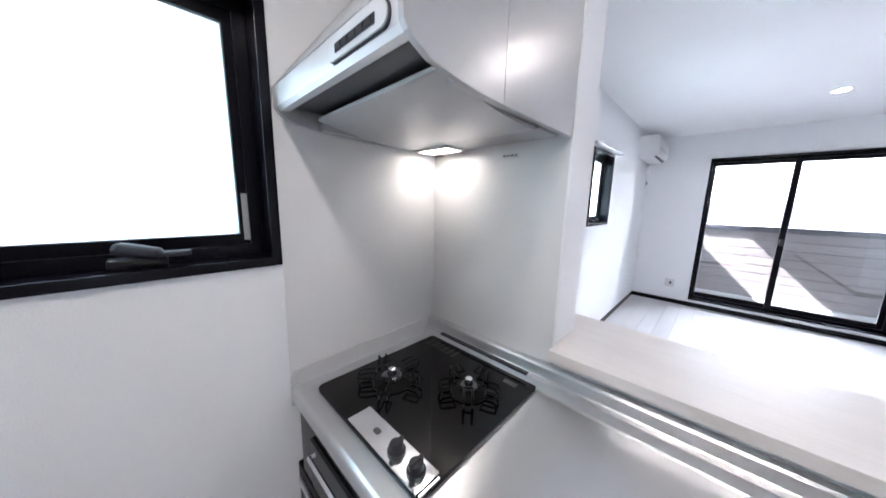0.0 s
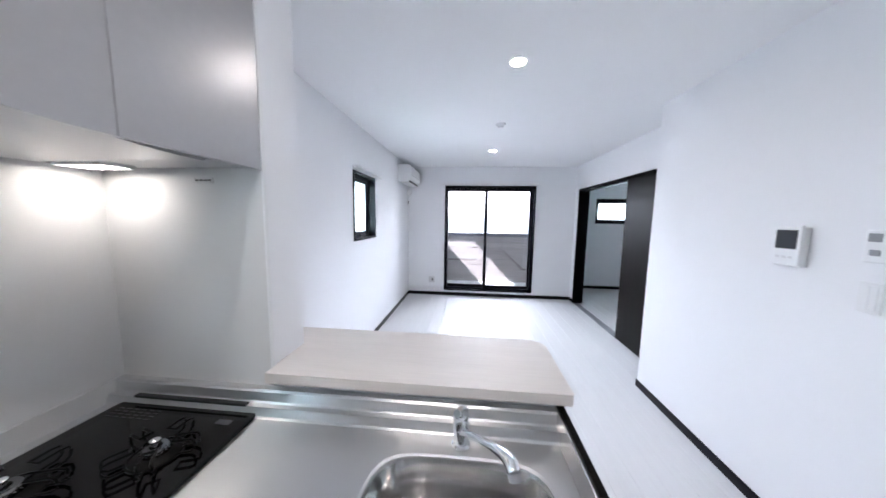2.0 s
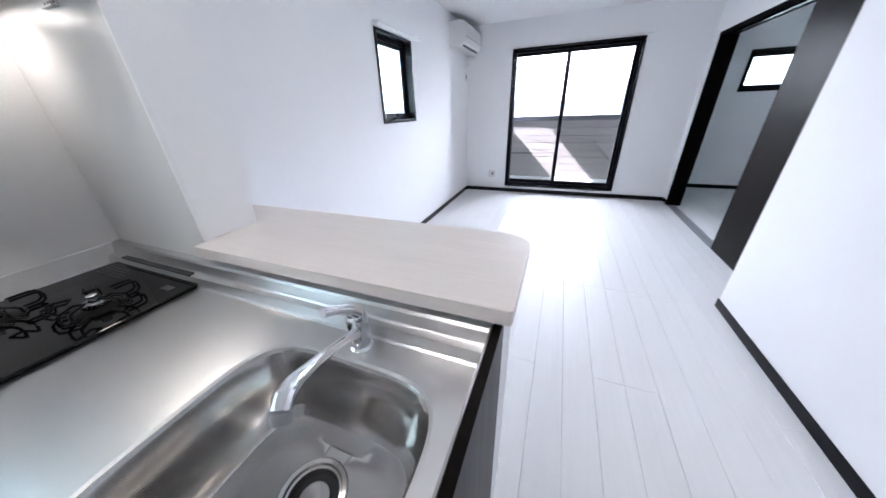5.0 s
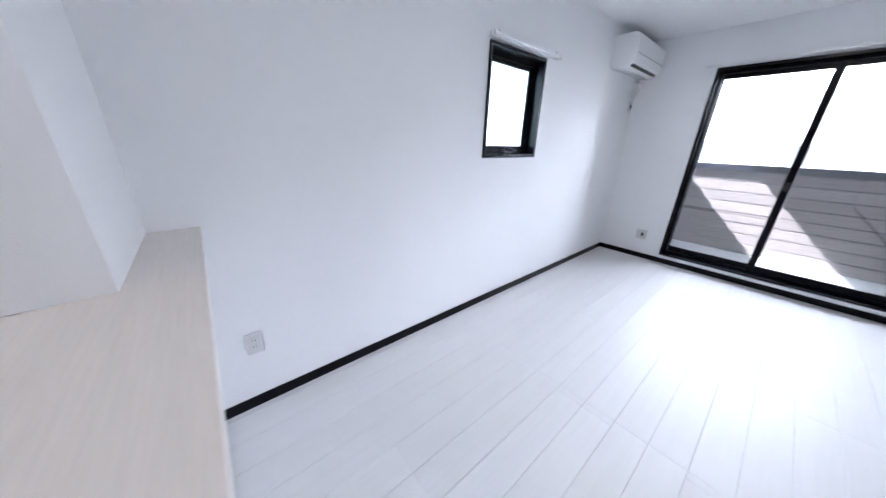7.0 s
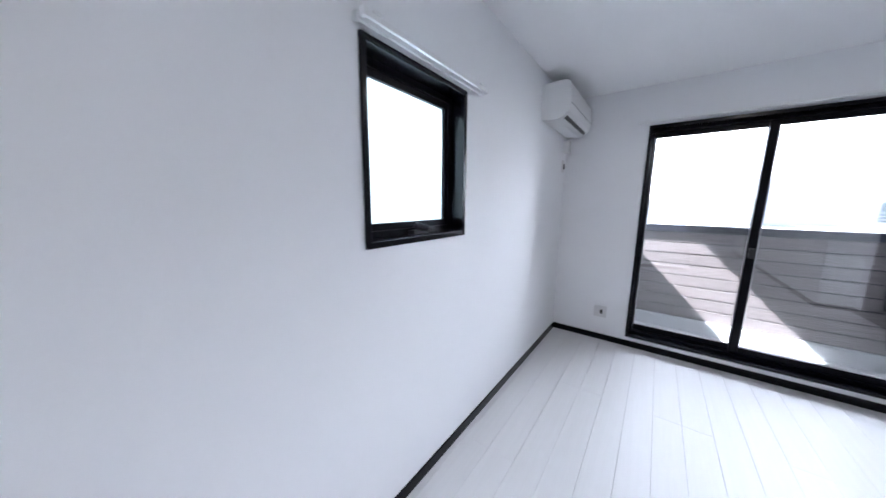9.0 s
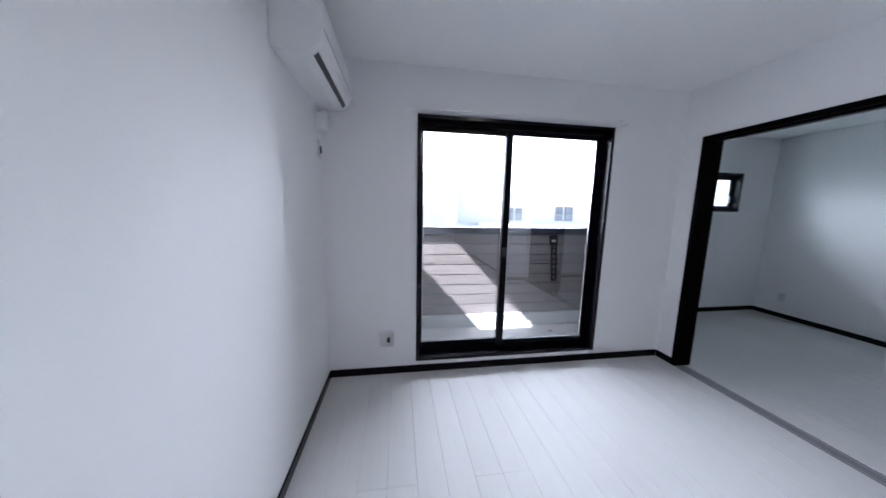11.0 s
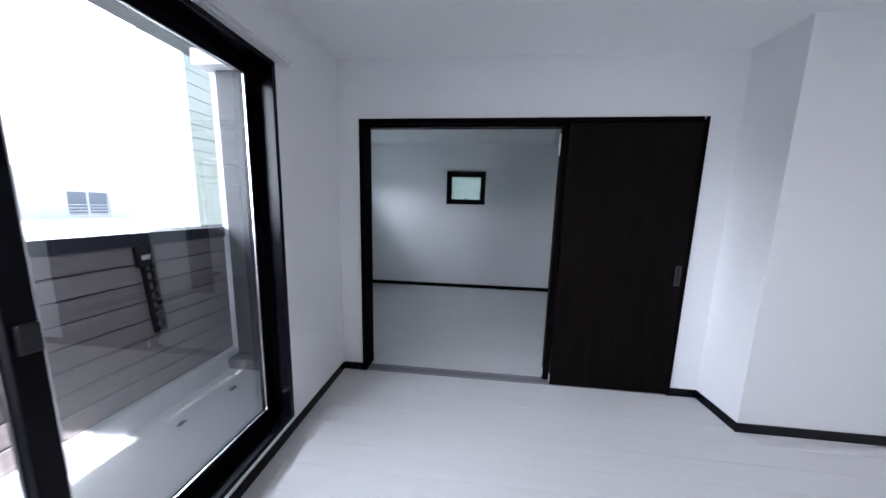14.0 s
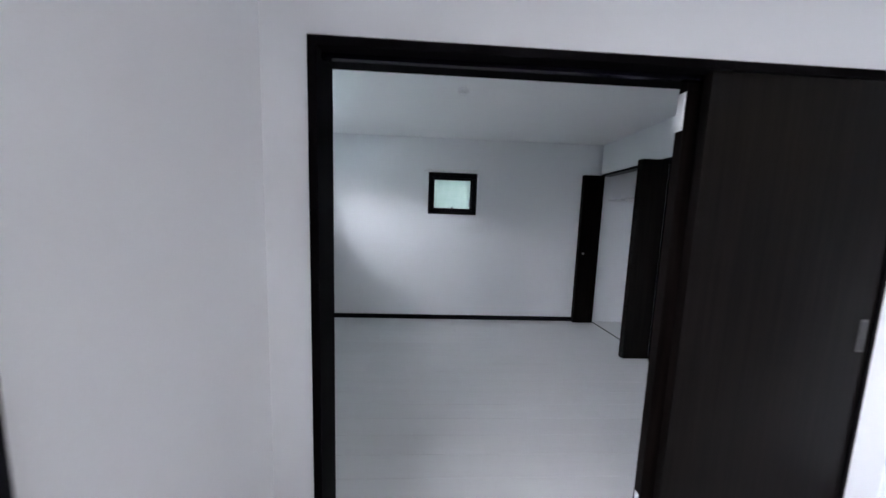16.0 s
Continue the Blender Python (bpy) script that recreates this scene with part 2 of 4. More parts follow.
def part(name, bm, mat, parent=None, label="", bevel=0.0, smooth=False):
    """Links a bmesh as one mesh object, under a thing or a part if given."""
    bmesh.ops.recalc_face_normals(bm, faces=bm.faces)
    if bevel:
        bmesh.ops.bevel(bm, geom=list(bm.edges), offset=bevel, segments=2, affect="EDGES", profile=0.6, clamp_overlap=True)
    me = bpy.data.meshes.new(name)
    bm.to_mesh(me)
    bm.free()
    me.materials.append(mat)
    if smooth:
        me.shade_smooth()
        me.set_sharp_from_angle(angle=radians(35))
    ob = new(name, me)
    if parent:
        ob.parent = parent
    if label:
        tagged(ob, label)
    return ob


def thing(name, m, label, category, group="", kind=""):
    ob = new(name)
    ob.empty_display_size = 0.1
    ob.matrix_world = m
    return tagged(ob, label, category, group, kind)


def B():
    return bmesh.new()


# ---- sizes of the place ----
CEIL = 2.43
EAST, STEP_X, STEP_Y = 3.055, 2.722, -2.78     # living room's east wall, the stepped wall and where it steps
BACK = -8.4                                     # wall behind the kitchen
BED_E, BED_N, BED_S = 5.745, 1.016, -2.92       # bedroom's walls
W = 0.15


def wall(name, label, x0, x1, y0, y1, z0, z1, holes=(), mat=None):
    """A wall of real thickness along its longer side; holes are (from, to, bottom, top) along it."""
    bm = B()
    along_x = (x1 - x0) > (y1 - y0)
    lo, hi = (x0, x1) if along_x else (y0, y1)
    cuts = sorted({lo, hi, *(h[0] for h in holes), *(h[1] for h in holes)})
    for a, b in zip(cuts, cuts[1:]):
        gaps = sorted((h[2], h[3]) for h in holes if h[0] <= a + 1e-6 and h[1] >= b - 1e-6)
        z = z0
        for g0, g1 in (*gaps, (z1, z1)):
            if g0 > z + 1e-6:
                if along_x:
                    box(bm, a, b, y0, y1, z, g0)
                else:
                    box(bm, x0, x1, a, b, z, g0)
            z = g1
    return tagged(part(name, bm, mat or WALLPAPER), label, "wall", kind="structure")


KW = (-6.16, -5.142, 1.25, 1.95)       # kitchen window: along y, bottom, top
SW = (-2.585, -1.94, 1.235, 1.952)     # side window of the living room
BW = (0.695, 2.357, 0.102, 2.09)       # balcony window: along x
EW = (-1.236, -0.592, 1.447, 1.99)     # bedroom east window: along y
NW = (3.84, 5.195, 1.425, 1.945)       # bedroom north window: along x
SD = (-2.585, -0.17, 0.0, 2.02)        # sliding door opening: along y


def hole(o, c=0.012):
    return (o[0] + c, o[1] - c, o[2] + c, o[3] - c)


wall("wall_west", "white papered wall with two black-framed windows", -0.16, 0, BACK, 0, 0, CEIL, [hole(KW), hole(SW)])
wall("wall_north", "white papered wall around the balcony window", -0.16, EAST, 0, 0.16, -0.12, CEIL, [hole(BW)])
wall("wall_east", "white papered wall with the sliding door opening", EAST, EAST + W, STEP_Y - 0.02, 0.16, 0, CEIL, [(SD[0] + 0.012, SD[1] - 0.012, 0, SD[3] - 0.012)])
wall("wall_step", "short white papered return wall", STEP_X, EAST + W, STEP_Y - 0.15, STEP_Y - 0.02, 0, CEIL)
wall("wall_step_face", "white papered corner face", STEP_X, EAST - 0.0, STEP_Y - 0.02, STEP_Y, 0, CEIL)
wall("wall_corridor", "white papered wall with controls on it", STEP_X, STEP_X + W, BACK, STEP_Y - 0.15, 0, CEIL)
wall("wall_south", "plain white papered wall", -0.16, STEP_X + W, BACK - 0.15, BACK, 0, CEIL)
wall("wall_bedroom_east", "white papered bedroom wall with a small window", BED_E, BED_E + 0.16, -3.7, BED_N, 0, CEIL, [hole(EW)])
wall("wall_bedroom_north", "white papered bedroom wall with a small window", EAST + 0.115, BED_E + 0.16, BED_N, BED_N + 0.12, 0, CEIL, [hole(NW)])
wall("wall_bedroom_west", "white bedroom wall beside the balcony", EAST + 0.115, EAST + 0.25, 0.16, BED_N, -0.12, CEIL)
wall("wall_closet_front", "white papered wall around the closet opening", EAST + W, BED_E, BED_S - 0.1, BED_S, 0, CEIL, [(4.63, 5.72, 0, 2.04)])
wall("wall_closet_back", "white closet back wall", EAST + W, BED_E, -3.7, -3.55, 0, CEIL)

bm = box(B(), -0.16, BED_E + 0.16, BACK - 0.15, 0.16, CEIL, CEIL + 0.12)
box(bm, EAST, BED_E + 0.16, 0.16, BED_N + 0.16, CEIL, CEIL + 0.12)
tagged(part("ceiling", bm, CEILING), "flat white papered ceiling", "ceiling", kind="structure")
bm = box(B(), -0.16, BED_E + 0.16, BACK - 0.15, 0.0, -0.12, -0.012)
box(bm, EAST, BED_E + 0.16, 0.0, BED_N + 0.16, -0.12, -0.012)
floor = tagged(part("floor", bm, GROOVE), "glossy white wood-grain plank floor", "floor", kind="structure")

# ---- half wall, stub wall and sill of the kitchen ----
wall("wall_stub", "white stub wall beside the stove", 0, 0.555, -4.54, -4.37, 0.996, CEIL)
wall("wall_half", "white half wall behind the sink counter", 0, 1.462, -4.54, -4.362, 0, 0.958)


def rounded_rect(x0, x1, y0, y1, radii, n=6):
    """Outline of a rectangle with one radius for each corner: (x0,y0), (x1,y0), (x1,y1), (x0,y1)."""
    out = []
    for (cx, cy, sx, sy, a0), r in zip(((x0, y0, 1, 1, 180), (x1, y0, -1, 1, 270), (x1, y1, -1, -1, 0), (x0, y1, 1, -1, 90)), radii):
        for k in range(n + 1):
            a = radians(a0 + 90 * k / n)
            out.append((cx + sx * r + r * math.cos(a), cy + sy * r + r * math.sin(a)))
    return out


sill = part("counter_sill", prism(B(), [(0.001, -4.214), (0.001, -4.47), (0.556, -4.47), (0.556, -4.583)] + rounded_rect(0.57, 1.488, -4.584, -4.214, (0.002, 0.012, 0.075, 0.002))[7:21], 0.961, 0.995, "z"), SILLBOARD, bevel=0.004)
tagged(sill, "pale wood-grain board capping the kitchen half wall", "sill", kind="structure")


# ---- windows ----
def window(name, o, at, label, frosted=False, crank=None, depth=0.105):
    """A window in a wall: at maps (along, outward, up) with the opening o. Dark lining, frame, sash and pane."""
    win = thing(name, at, label, "window", kind="structure")
    x0, x1, z0, z1 = o
    part("casing", ring(B(), x0, x1, z0, z1, 0.024, -0.012, depth), DARKTRIM, win, "black-brown window lining", 0.0015)
    part("window_frame", ring(B(), x0 + 0.024, x1 - 0.024, z0 + 0.024, z1 - 0.024, 0.03, 0.066, 0.15), ALU, win, bevel=0.002)
    part("sash", ring(B(), x0 + 0.046, x1 - 0.042, z0 + 0.05, z1 - 0.05, 0.034, 0.076, 0.112), ALU, win, bevel=0.003)
    pane = part("pane", box(B(), x0 + 0.076, x1 - 0.07, 0.09, 0.096, z0 + 0.08, z1 - 0.08), FROST if frosted else GLASS, win)
    pane.visible_shadow = False
    if crank is not None:
        cx = crank
        part("crank_base", box(B(), cx - 0.045, cx + 0.05, 0.03, 0.068, z0 + 0.026, z0 + 0.046), BLACK, win, bevel=0.005)
        part("crank_arm", box(B(), cx + 0.03, cx + 0.092, 0.016, 0.034, z0 + 0.046, z0 + 0.058), CRANKGREY, win, bevel=0.004)
        tube_ = tube(B(), [(cx - 0.03, 0.04, z0 + 0.07), (cx - 0.024, 0.036, z0 + 0.068), (cx + 0.036, 0.022, z0 + 0.054), (cx + 0.042, 0.021, z0 + 0.052)], [0.011, 0.0155, 0.0145, 0.009], 14)
        if x1 < -4:
            part("sticker", box(B(), x1 - 0.068, x1 - 0.05, 0.0735, 0.0755, z0 + 0.066, z0 + 0.195), STICKER, win, "pale printed sticker on the sash")
        part("crank_handle", tube_, CRANKGREY, win, "slate grey folding crank handle", smooth=True)
    else:
        part("catch", box(B(), x1 - 0.09, x1 - 0.076, 0.055, 0.077, z0 + 0.12, z0 + 0.22), GREYPLASTIC, win, bevel=0.003)
        part("latch", box(B(), (x0 + x1) / 2 - 0.012, (x0 + x1) / 2 + 0.012, 0.05, 0.077, z0 + 0.062, z0 + 0.1), BLACK, win, bevel=0.003)
    return win


west, east = pose(0, 0, 0, 0, 0, 90), pose(BED_E, 0, 0, 0, 0, -90)
window("window_kitchen", KW, west, "black-framed kitchen window with folding crank handle", frosted=True, crank=-5.42)
window("window_side", SW, west, "tall narrow black-framed window on the white wall", frosted=True, crank=-2.25)
window("window_bedroom_east", (-EW[1], -EW[0], EW[2], EW[3]), east, "small square black-framed frosted window", frosted=True)
window("window_bedroom_north", NW, pose(0, BED_N, 0), "small black-framed bedroom window", frosted=True)


def balcony_window():
    win = thing("window_balcony", pose(0, 0, 0), "full-height black sliding balcony window, shut", "window", kind="structure")
    x0, x1, z0, z1 = BW
    part("casing", ring(B(), x0, x1, z0, z1, 0.026, -0.014, 0.085), DARKTRIM, win, "glossy black-brown window lining", 0.0015)
    part("window_frame", ring(B(), x0 + 0.026, x1 - 0.026, z0 + 0.026, z1 - 0.026, 0.022, 0.062, 0.155), ALU, win, bevel=0.002)
    mid = 1.47
    for a, b, y in ((x0 + 0.03, mid + 0.03, 0.118), (mid - 0.03, x1 - 0.034, 0.082)):
        sash = part("sash", B(), ALU, win)
        w0, w1 = (0.026, 0.056) if y > 0.1 else (0.056, 0.055)
        part("stile", box(B(), a, a + w0, y, y + 0.03, z0 + 0.03, z1 - 0.03), ALU, sash, bevel=0.003)
        part("stile", box(B(), b - w1, b, y, y + 0.03, z0 + 0.03, z1 - 0.03), ALU, sash, bevel=0.003)
        part("rail", box(B(), a + w0, b - w1, y + 0.001, y + 0.029, z0 + 0.03, z0 + 0.105), ALU, sash, bevel=0.003)
        part("rail", box(B(), a + w0, b - w1, y + 0.001, y + 0.029, z1 - 0.088, z1 - 0.03), ALU, sash, bevel=0.003)
        part("bead", ring(B(), a + w0 - 0.001, b - w1 + 0.001, z0 + 0.104, z1 - 0.087, 0.006, y + 0.003, y + 0.012), SILVER, sash, "thin bright glazing bead")
        pane = part("pane", box(B(), a + w0, b - w1, y + 0.013, y + 0.018, z0 + 0.105, z1 - 0.088), GLASS, win)
        pane.visible_shadow = False
    bm = box(B(), mid - 0.02, mid + 0.02, 0.064, 0.083, 0.98, 1.06)
    part("crescent_lock", bm, BLACK, win, bevel=0.006)
    part("door_pull", box(B(), x1 - 0.07, x1 - 0.054, 0.07, 0.083, 0.85, 1.25), ALU, win, bevel=0.003)
    return win


balcony_window()


def curtain_rail(x0, x1, z, m, label):
    rail = thing("curtain_rail", m @ pose((x0 + x1) / 2, 0, z), label, "curtain rail", "curtain rails over the windows")
    h = (x1 - x0) / 2
    for y in (-0.066, -0.032):
        part("rail_bar", box(B(), -h, h, y, y + 0.012, -0.009, 0.009), WHITEPLASTIC, rail, bevel=0.003)
    for x in (-h + 0.05, h - 0.05) if h < 0.6 else (-h + 0.06, 0, h - 0.06):
        part("bracket", box(B(), x - 0.015, x + 0.015, -0.07, 0.0, 0.0095, 0.02), WHITEPLASTIC, rail, bevel=0.002)
        part("bracket_foot", box(B(), x - 0.012, x + 0.012, -0.005, 0.0, -0.012, 0.034), WHITEPLASTIC, rail, bevel=0.002)
    for x in (-h, h):
        for y in (-0.06, -0.026):
            part("end_cap", box(B(), x - 0.008, x + 0.008, y - 0.011, y + 0.011, -0.013, 0.013), WHITEPLASTIC, rail, bevel=0.003)
    return rail


curtain_rail(0.62, 2.43, 2.115, pose(0, 0, 0), "slim white curtain rail over the balcony window")
curtain_rail(SW[0] - 0.02, SW[1] + 0.1, 1.974, west, "slim white curtain rail over the narrow window")
curtain_rail(KW[0] - 0.05, KW[1] + 0.045, 1.985, west, "slim white rail over the kitchen window")
curtain_rail(-EW[1] - 0.05, -EW[0] + 0.05, 2.015, east, "slim white rail over the small window")


# ---- baseboards ----
def baseboard(x0, x1, y0, y1):
    tagged(part("baseboard", box(B(), x0, x1, y0, y1, 0.0, 0.062), DARKTRIM, bevel=0.002), "black-brown baseboard along the white wall", "baseboard", kind="structure")


T = 0.009
baseboard(0, T, -4.362, 0)
baseboard(T, EAST - T, -T, 0)
baseboard(EAST - T, EAST, SD[1], -T)
baseboard(EAST - T, EAST, STEP_Y, SD[0])
baseboard(STEP_X, EAST - T, STEP_Y, STEP_Y + T)
baseboard(STEP_X - T, STEP_X, BACK, STEP_Y + T)
baseboard(T, 1.462, -4.362, -4.362 + T)
baseboard(BED_E - T, BED_E, BED_S, BED_N)
baseboard(EAST + W, BED_E - T, BED_N - T, BED_N)
baseboard(EAST + W, 4.60, BED_S, BED_S + T)
baseboard(EAST + W, BED_E, -3.55, -3.55 + T)


# ---- sliding door ----
def sliding_door():
    door = thing("door_1", pose(EAST, 0, 0), "dark wood sliding door, half open", "door", kind="structure")
    y0, y1, z1 = SD[0], SD[1], SD[3]
    part("jamb", box(B(), -0.012, 0.16, y1 - 0.034, y1, 0, z1), JAMB, door, bevel=0.002)
    part("jamb", box(B(), -0.012, 0.16, y0, y0 + 0.019, 0, z1), JAMB, door, bevel=0.002)
    part("head", box(B(), -0.012, 0.16, y0 + 0.034, y1 - 0.034, z1 - 0.034, z1), JAMB, door, bevel=0.002)
    part("head_rail", box(B(), 0.036, 0.056, y0 + 0.034, y1 - 0.034, z1 - 0.054, z1 - 0.034), DARKTRIM, door)
    part("threshold", box(B(), 0.0, 0.098, y0 + 0.019, y1 - 0.034, -0.012, 0.003), TRACKGREY, door, "grey grooved floor track")
    for x in (0.012, 0.078):
        part("track", box(B(), x - 0.004, x + 0.004, y0 + 0.034, y1 - 0.034, 0.002, 0.0045), GREYPLASTIC, door)
    for a, b, x in ((-2.565, -1.704, -0.004), (-2.565, -1.664, 0.06)):
        leaf = part("panel", box(B(), x, x + 0.036, a, b, 0.008, z1 - 0.036), DARKWOOD, door, "dark brown wood-grain panel", 0.002)
        part("edge_strip", box(B(), x - 0.001, x + 0.037, b - 0.003, b + 0.002, 0.008, z1 - 0.036), DARKWOOD, leaf)
        part("pull", box(B(), x - 0.003, x, a + 0.018, a + 0.056, 0.86, 1.005), PULLMETAL, leaf, "recessed dark metal pull", 0.001)
        part("pull_recess", box(B(), x - 0.0038, x - 0.002, a + 0.024, a + 0.05, 0.868, 0.997), BLACK, leaf)
    part("label", box(B(), 0.004, 0.026, -1.702, -1.7, 0.02, 0.09), WHITEPLASTIC, door, "small white sticker")
    part("label", box(B(), 0.067, 0.089, -1.662, -1.66, 0.03, 0.1), WHITEPLASTIC, door, "small white sticker")
    part("roller_cap", box(B(), 0.062, 0.094, -1.6625, -1.655, 1.78, 1.93), WHITEPLASTIC, door, "white end piece")
    return door


sliding_door()


# ---- closet with folding doors ----
def folding_door(x, side, label):
    d = thing("folding_door", pose(x, BED_S + 0.0, 0), label, "door", "folding closet doors")
    for k, a in enumerate((0, 1)):
        leaf = part("leaf", box(B(), side * (a * 0.034), side * (a * 0.034 + 0.03), 0.004, 0.275, 0.012, 2.02), DARKWOOD, d, bevel=0.002)
    part("knob", tube(B(), [(side * 0.064, 0.22, 0.98), (side * 0.085, 0.22, 0.98)], 0.012), GREYPLASTIC, d, smooth=True)
    return d


folding_door(5.715, -1, "dark brown folding closet door, folded open against the wall")
folding_door(4.635, 1, "dark brown folding closet door, folded open")
rail = thing("closet_frame", pose(0, BED_S, 0), "dark frame of the closet opening", "frame", kind="structure")
part("head", box(B(), 4.63, 5.72, -0.11, 0.008, 2.02, 2.045), DARKTRIM, rail)
part("jamb", box(B(), 4.605, 4.63, -0.11, 0.008, 0, 2.045), DARKTRIM, rail)
part("floor_track", box(B(), 4.63, 5.72, -0.05, -0.03, 0.0, 0.004), BLACK, rail)
tagged(part("closet_shelf", box(B(), EAST + W, BED_E, -3.55, -3.05, 1.7, 1.72), WHITEPLASTIC, bevel=0.002), "plain white closet shelf board", "shelf")


# ---- kitchen: panels, counter, stove, sink ----
tagged(part("kitchen_panel", box(B(), 0, 0.005, -5.14, -4.54, 0.86, CEIL), PANEL), "glossy white kitchen wall panel beside the stove", "wall panel", kind="structure")
tagged(part("kitchen_panel", box(B(), 0.005, 0.555, -4.545, -4.54, 0.86, CEIL), PANEL), "glossy white kitchen wall panel behind the stove", "wall panel", kind="structure")
tagged(part("panel_trim", box(B(), 0.553, 0.559, -4.549, -4.536, 0.997, CEIL), WHITEPLASTIC, bevel=0.001), "slim white corner trim of the kitchen panel", "trim", kind="structure")

CZ = 0.863
SINK = (1.174, -4.89, 0.214, 0.2)


def superloop(cx, cy, a, b, z, n=64, power=4.5):
    out = []
    for k in range(n):
        t = 2 * math.pi * k / n
        c, s = math.cos(t), math.sin(t)
        r = (abs(c) ** power + abs(s) ** power) ** (-1 / power)
        out.append((cx + a * r * c, cy + b * r * s, z))
    return out


def bridge(bm, a, b):
    for k in range(len(a)):
        bm.faces.new((a[k], a[(k + 1) % len(a)], b[(k + 1) % len(b)], b[k]))


def counter():
    top = thing("worktop", pose(0, 0, 0), "brushed stainless steel kitchen worktop with a pressed sink", "worktop")
    bm = B()
    cx, cy, a, b = SINK
    n = 64
    rim = [bm.verts.new(p) for p in superloop(cx, cy, a + 0.012, b + 0.012, CZ, n)]
    outer = []
    hx0, hx1, hy0, hy1 = 0.86 - cx, 1.444 - cx, -5.13 - cy, -4.612 - cy
    for k in range(n):
        t = 2 * math.pi * k / n
        c, s = math.cos(t), math.sin(t)
        r = min((hx1 / c if c > 1e-9 else hx0 / c if c < -1e-9 else 9), (hy1 / s if s > 1e-9 else hy0 / s if s < -1e-9 else 9))
        outer.append(bm.verts.new((cx + r * c, cy + r * s, CZ)))
    bridge(bm, outer, rim)
    for k in range(n):
        p, q = outer[k], outer[(k + 1) % n]
        if abs(p.co.x - q.co.x) > 1e-6 and abs(p.co.y - q.co.y) > 1e-6:
            gx = cx + (hx1 if p.co.x > cx else hx0)
            gy = cy + (hy1 if p.co.y > cy else hy0)
            if min(abs(gx - p.co.x) + abs(gy - p.co.y), abs(gx - q.co.x) + abs(gy - q.co.y)) > 1e-6:
                bm.faces.new((p, q, bm.verts.new((gx, gy, CZ))))
    lip = [bm.verts.new(p) for p in superloop(cx, cy, a + 0.006, b + 0.006, CZ - 0.003, n)]
    bridge(bm, rim, lip)
    box(bm, 0.012, 0.86, -5.13, -4.612, CZ - 0.012, CZ)
    part("steel_top", bm, STEEL, top)
    # rounded front lip, stepped back ledge, guard along the wall
    front = [(-5.13, CZ)] + [(-5.13 - 0.014 * math.sin(radians(a_)), CZ - 0.014 + 0.014 * math.cos(radians(a_))) for a_ in range(15, 91, 15)] + [(-5.144, CZ - 0.04), (-5.128, CZ - 0.04), (-5.128, CZ - 0.004)]
    part("front_lip", prism(B(), front, 0.012, 1.449), STEEL, top, smooth=True)
    back = [(-4.612, CZ - 0.01), (-4.612, CZ), (-4.606, CZ + 0.004), (-4.598, CZ + 0.028), (-4.582, CZ + 0.03), (-4.578, CZ + 0.034), (-4.574, CZ + 0.062), (-4.568, CZ + 0.068), (-4.5455, CZ + 0.068), (-4.5455, CZ - 0.01)]
    part("back_ledge", prism(B(), back, 0.012, 1.444), STEEL, top, smooth=True)
    part("side_guard", prism(B(), [(-5.144, 0.80), (-5.144, 0.895), (-5.13, 0.915), (-4.5455, 0.931), (-4.5455, 0.80)], 0.0055, 0.0125), PALESTEEL, top, bevel=0.002)
    part("side_upstand", box(B(), 1.4442, 1.4498, -5.13, -4.5465, CZ - 0.02, 0.938), SINKSTEEL, top, "folded steel edge", 0.0015)
    part("exhaust_slot", box(B(), 0.11, 0.5, -4.599, -4.583, CZ + 0.026, CZ + 0.0325), BLACK, top, "black grill exhaust slot")
    # basin
    bm = B()
    loops = [(a + 0.006, b + 0.006, CZ - 0.003), (a, b, CZ - 0.01), (a - 0.012, b - 0.012, CZ - 0.09), (a - 0.022, b - 0.022, CZ - 0.155), (a - 0.04, b - 0.04, CZ - 0.175), (a - 0.075, b - 0.075, CZ - 0.18), (0.09, 0.09, CZ - 0.184)]
    rows = [[bm.verts.new(p) for p in superloop(cx, cy if i < 6 else cy + 0.04, u, v, z, n, 4.5 if i < 6 else 2)] for i, (u, v, z) in enumerate(loops)]
    for p, q in zip(rows, rows[1:]):
        bridge(bm, p, q)
    dy_ = cy + 0.04
    hub = [bm.verts.new(p) for p in superloop(cx, dy_, 0.066, 0.066, CZ - 0.185, n, 2)]
    bridge(bm, rows[-1], hub)
    basin = part("basin", bm, SINKSTEEL, top, "deep rounded stainless basin", smooth=True)
    part("drain_ring", lathe(B(), [(0.067, CZ - 0.184), (0.064, CZ - 0.181), (0.056, CZ - 0.183), (0.0535, CZ - 0.189), (0.049, CZ - 0.19), (0.045, CZ - 0.212)], cx, dy_, 32, False), SINKSTEEL, basin, smooth=True)
    part("drain_cover", lathe(B(), [(0.031, CZ - 0.212), (0.031, CZ - 0.2), (0.029, CZ - 0.197), (0.02, CZ - 0.196), (0.006, CZ - 0.1955)], cx, dy_, 24), SINKSTEEL, basin, smooth=True)
    part("drain_gap", lathe(B(), [(0.05, CZ - 0.214), (0.05, CZ - 0.206)], cx, dy_, 24), BLACK, basin)
    return top


counter()


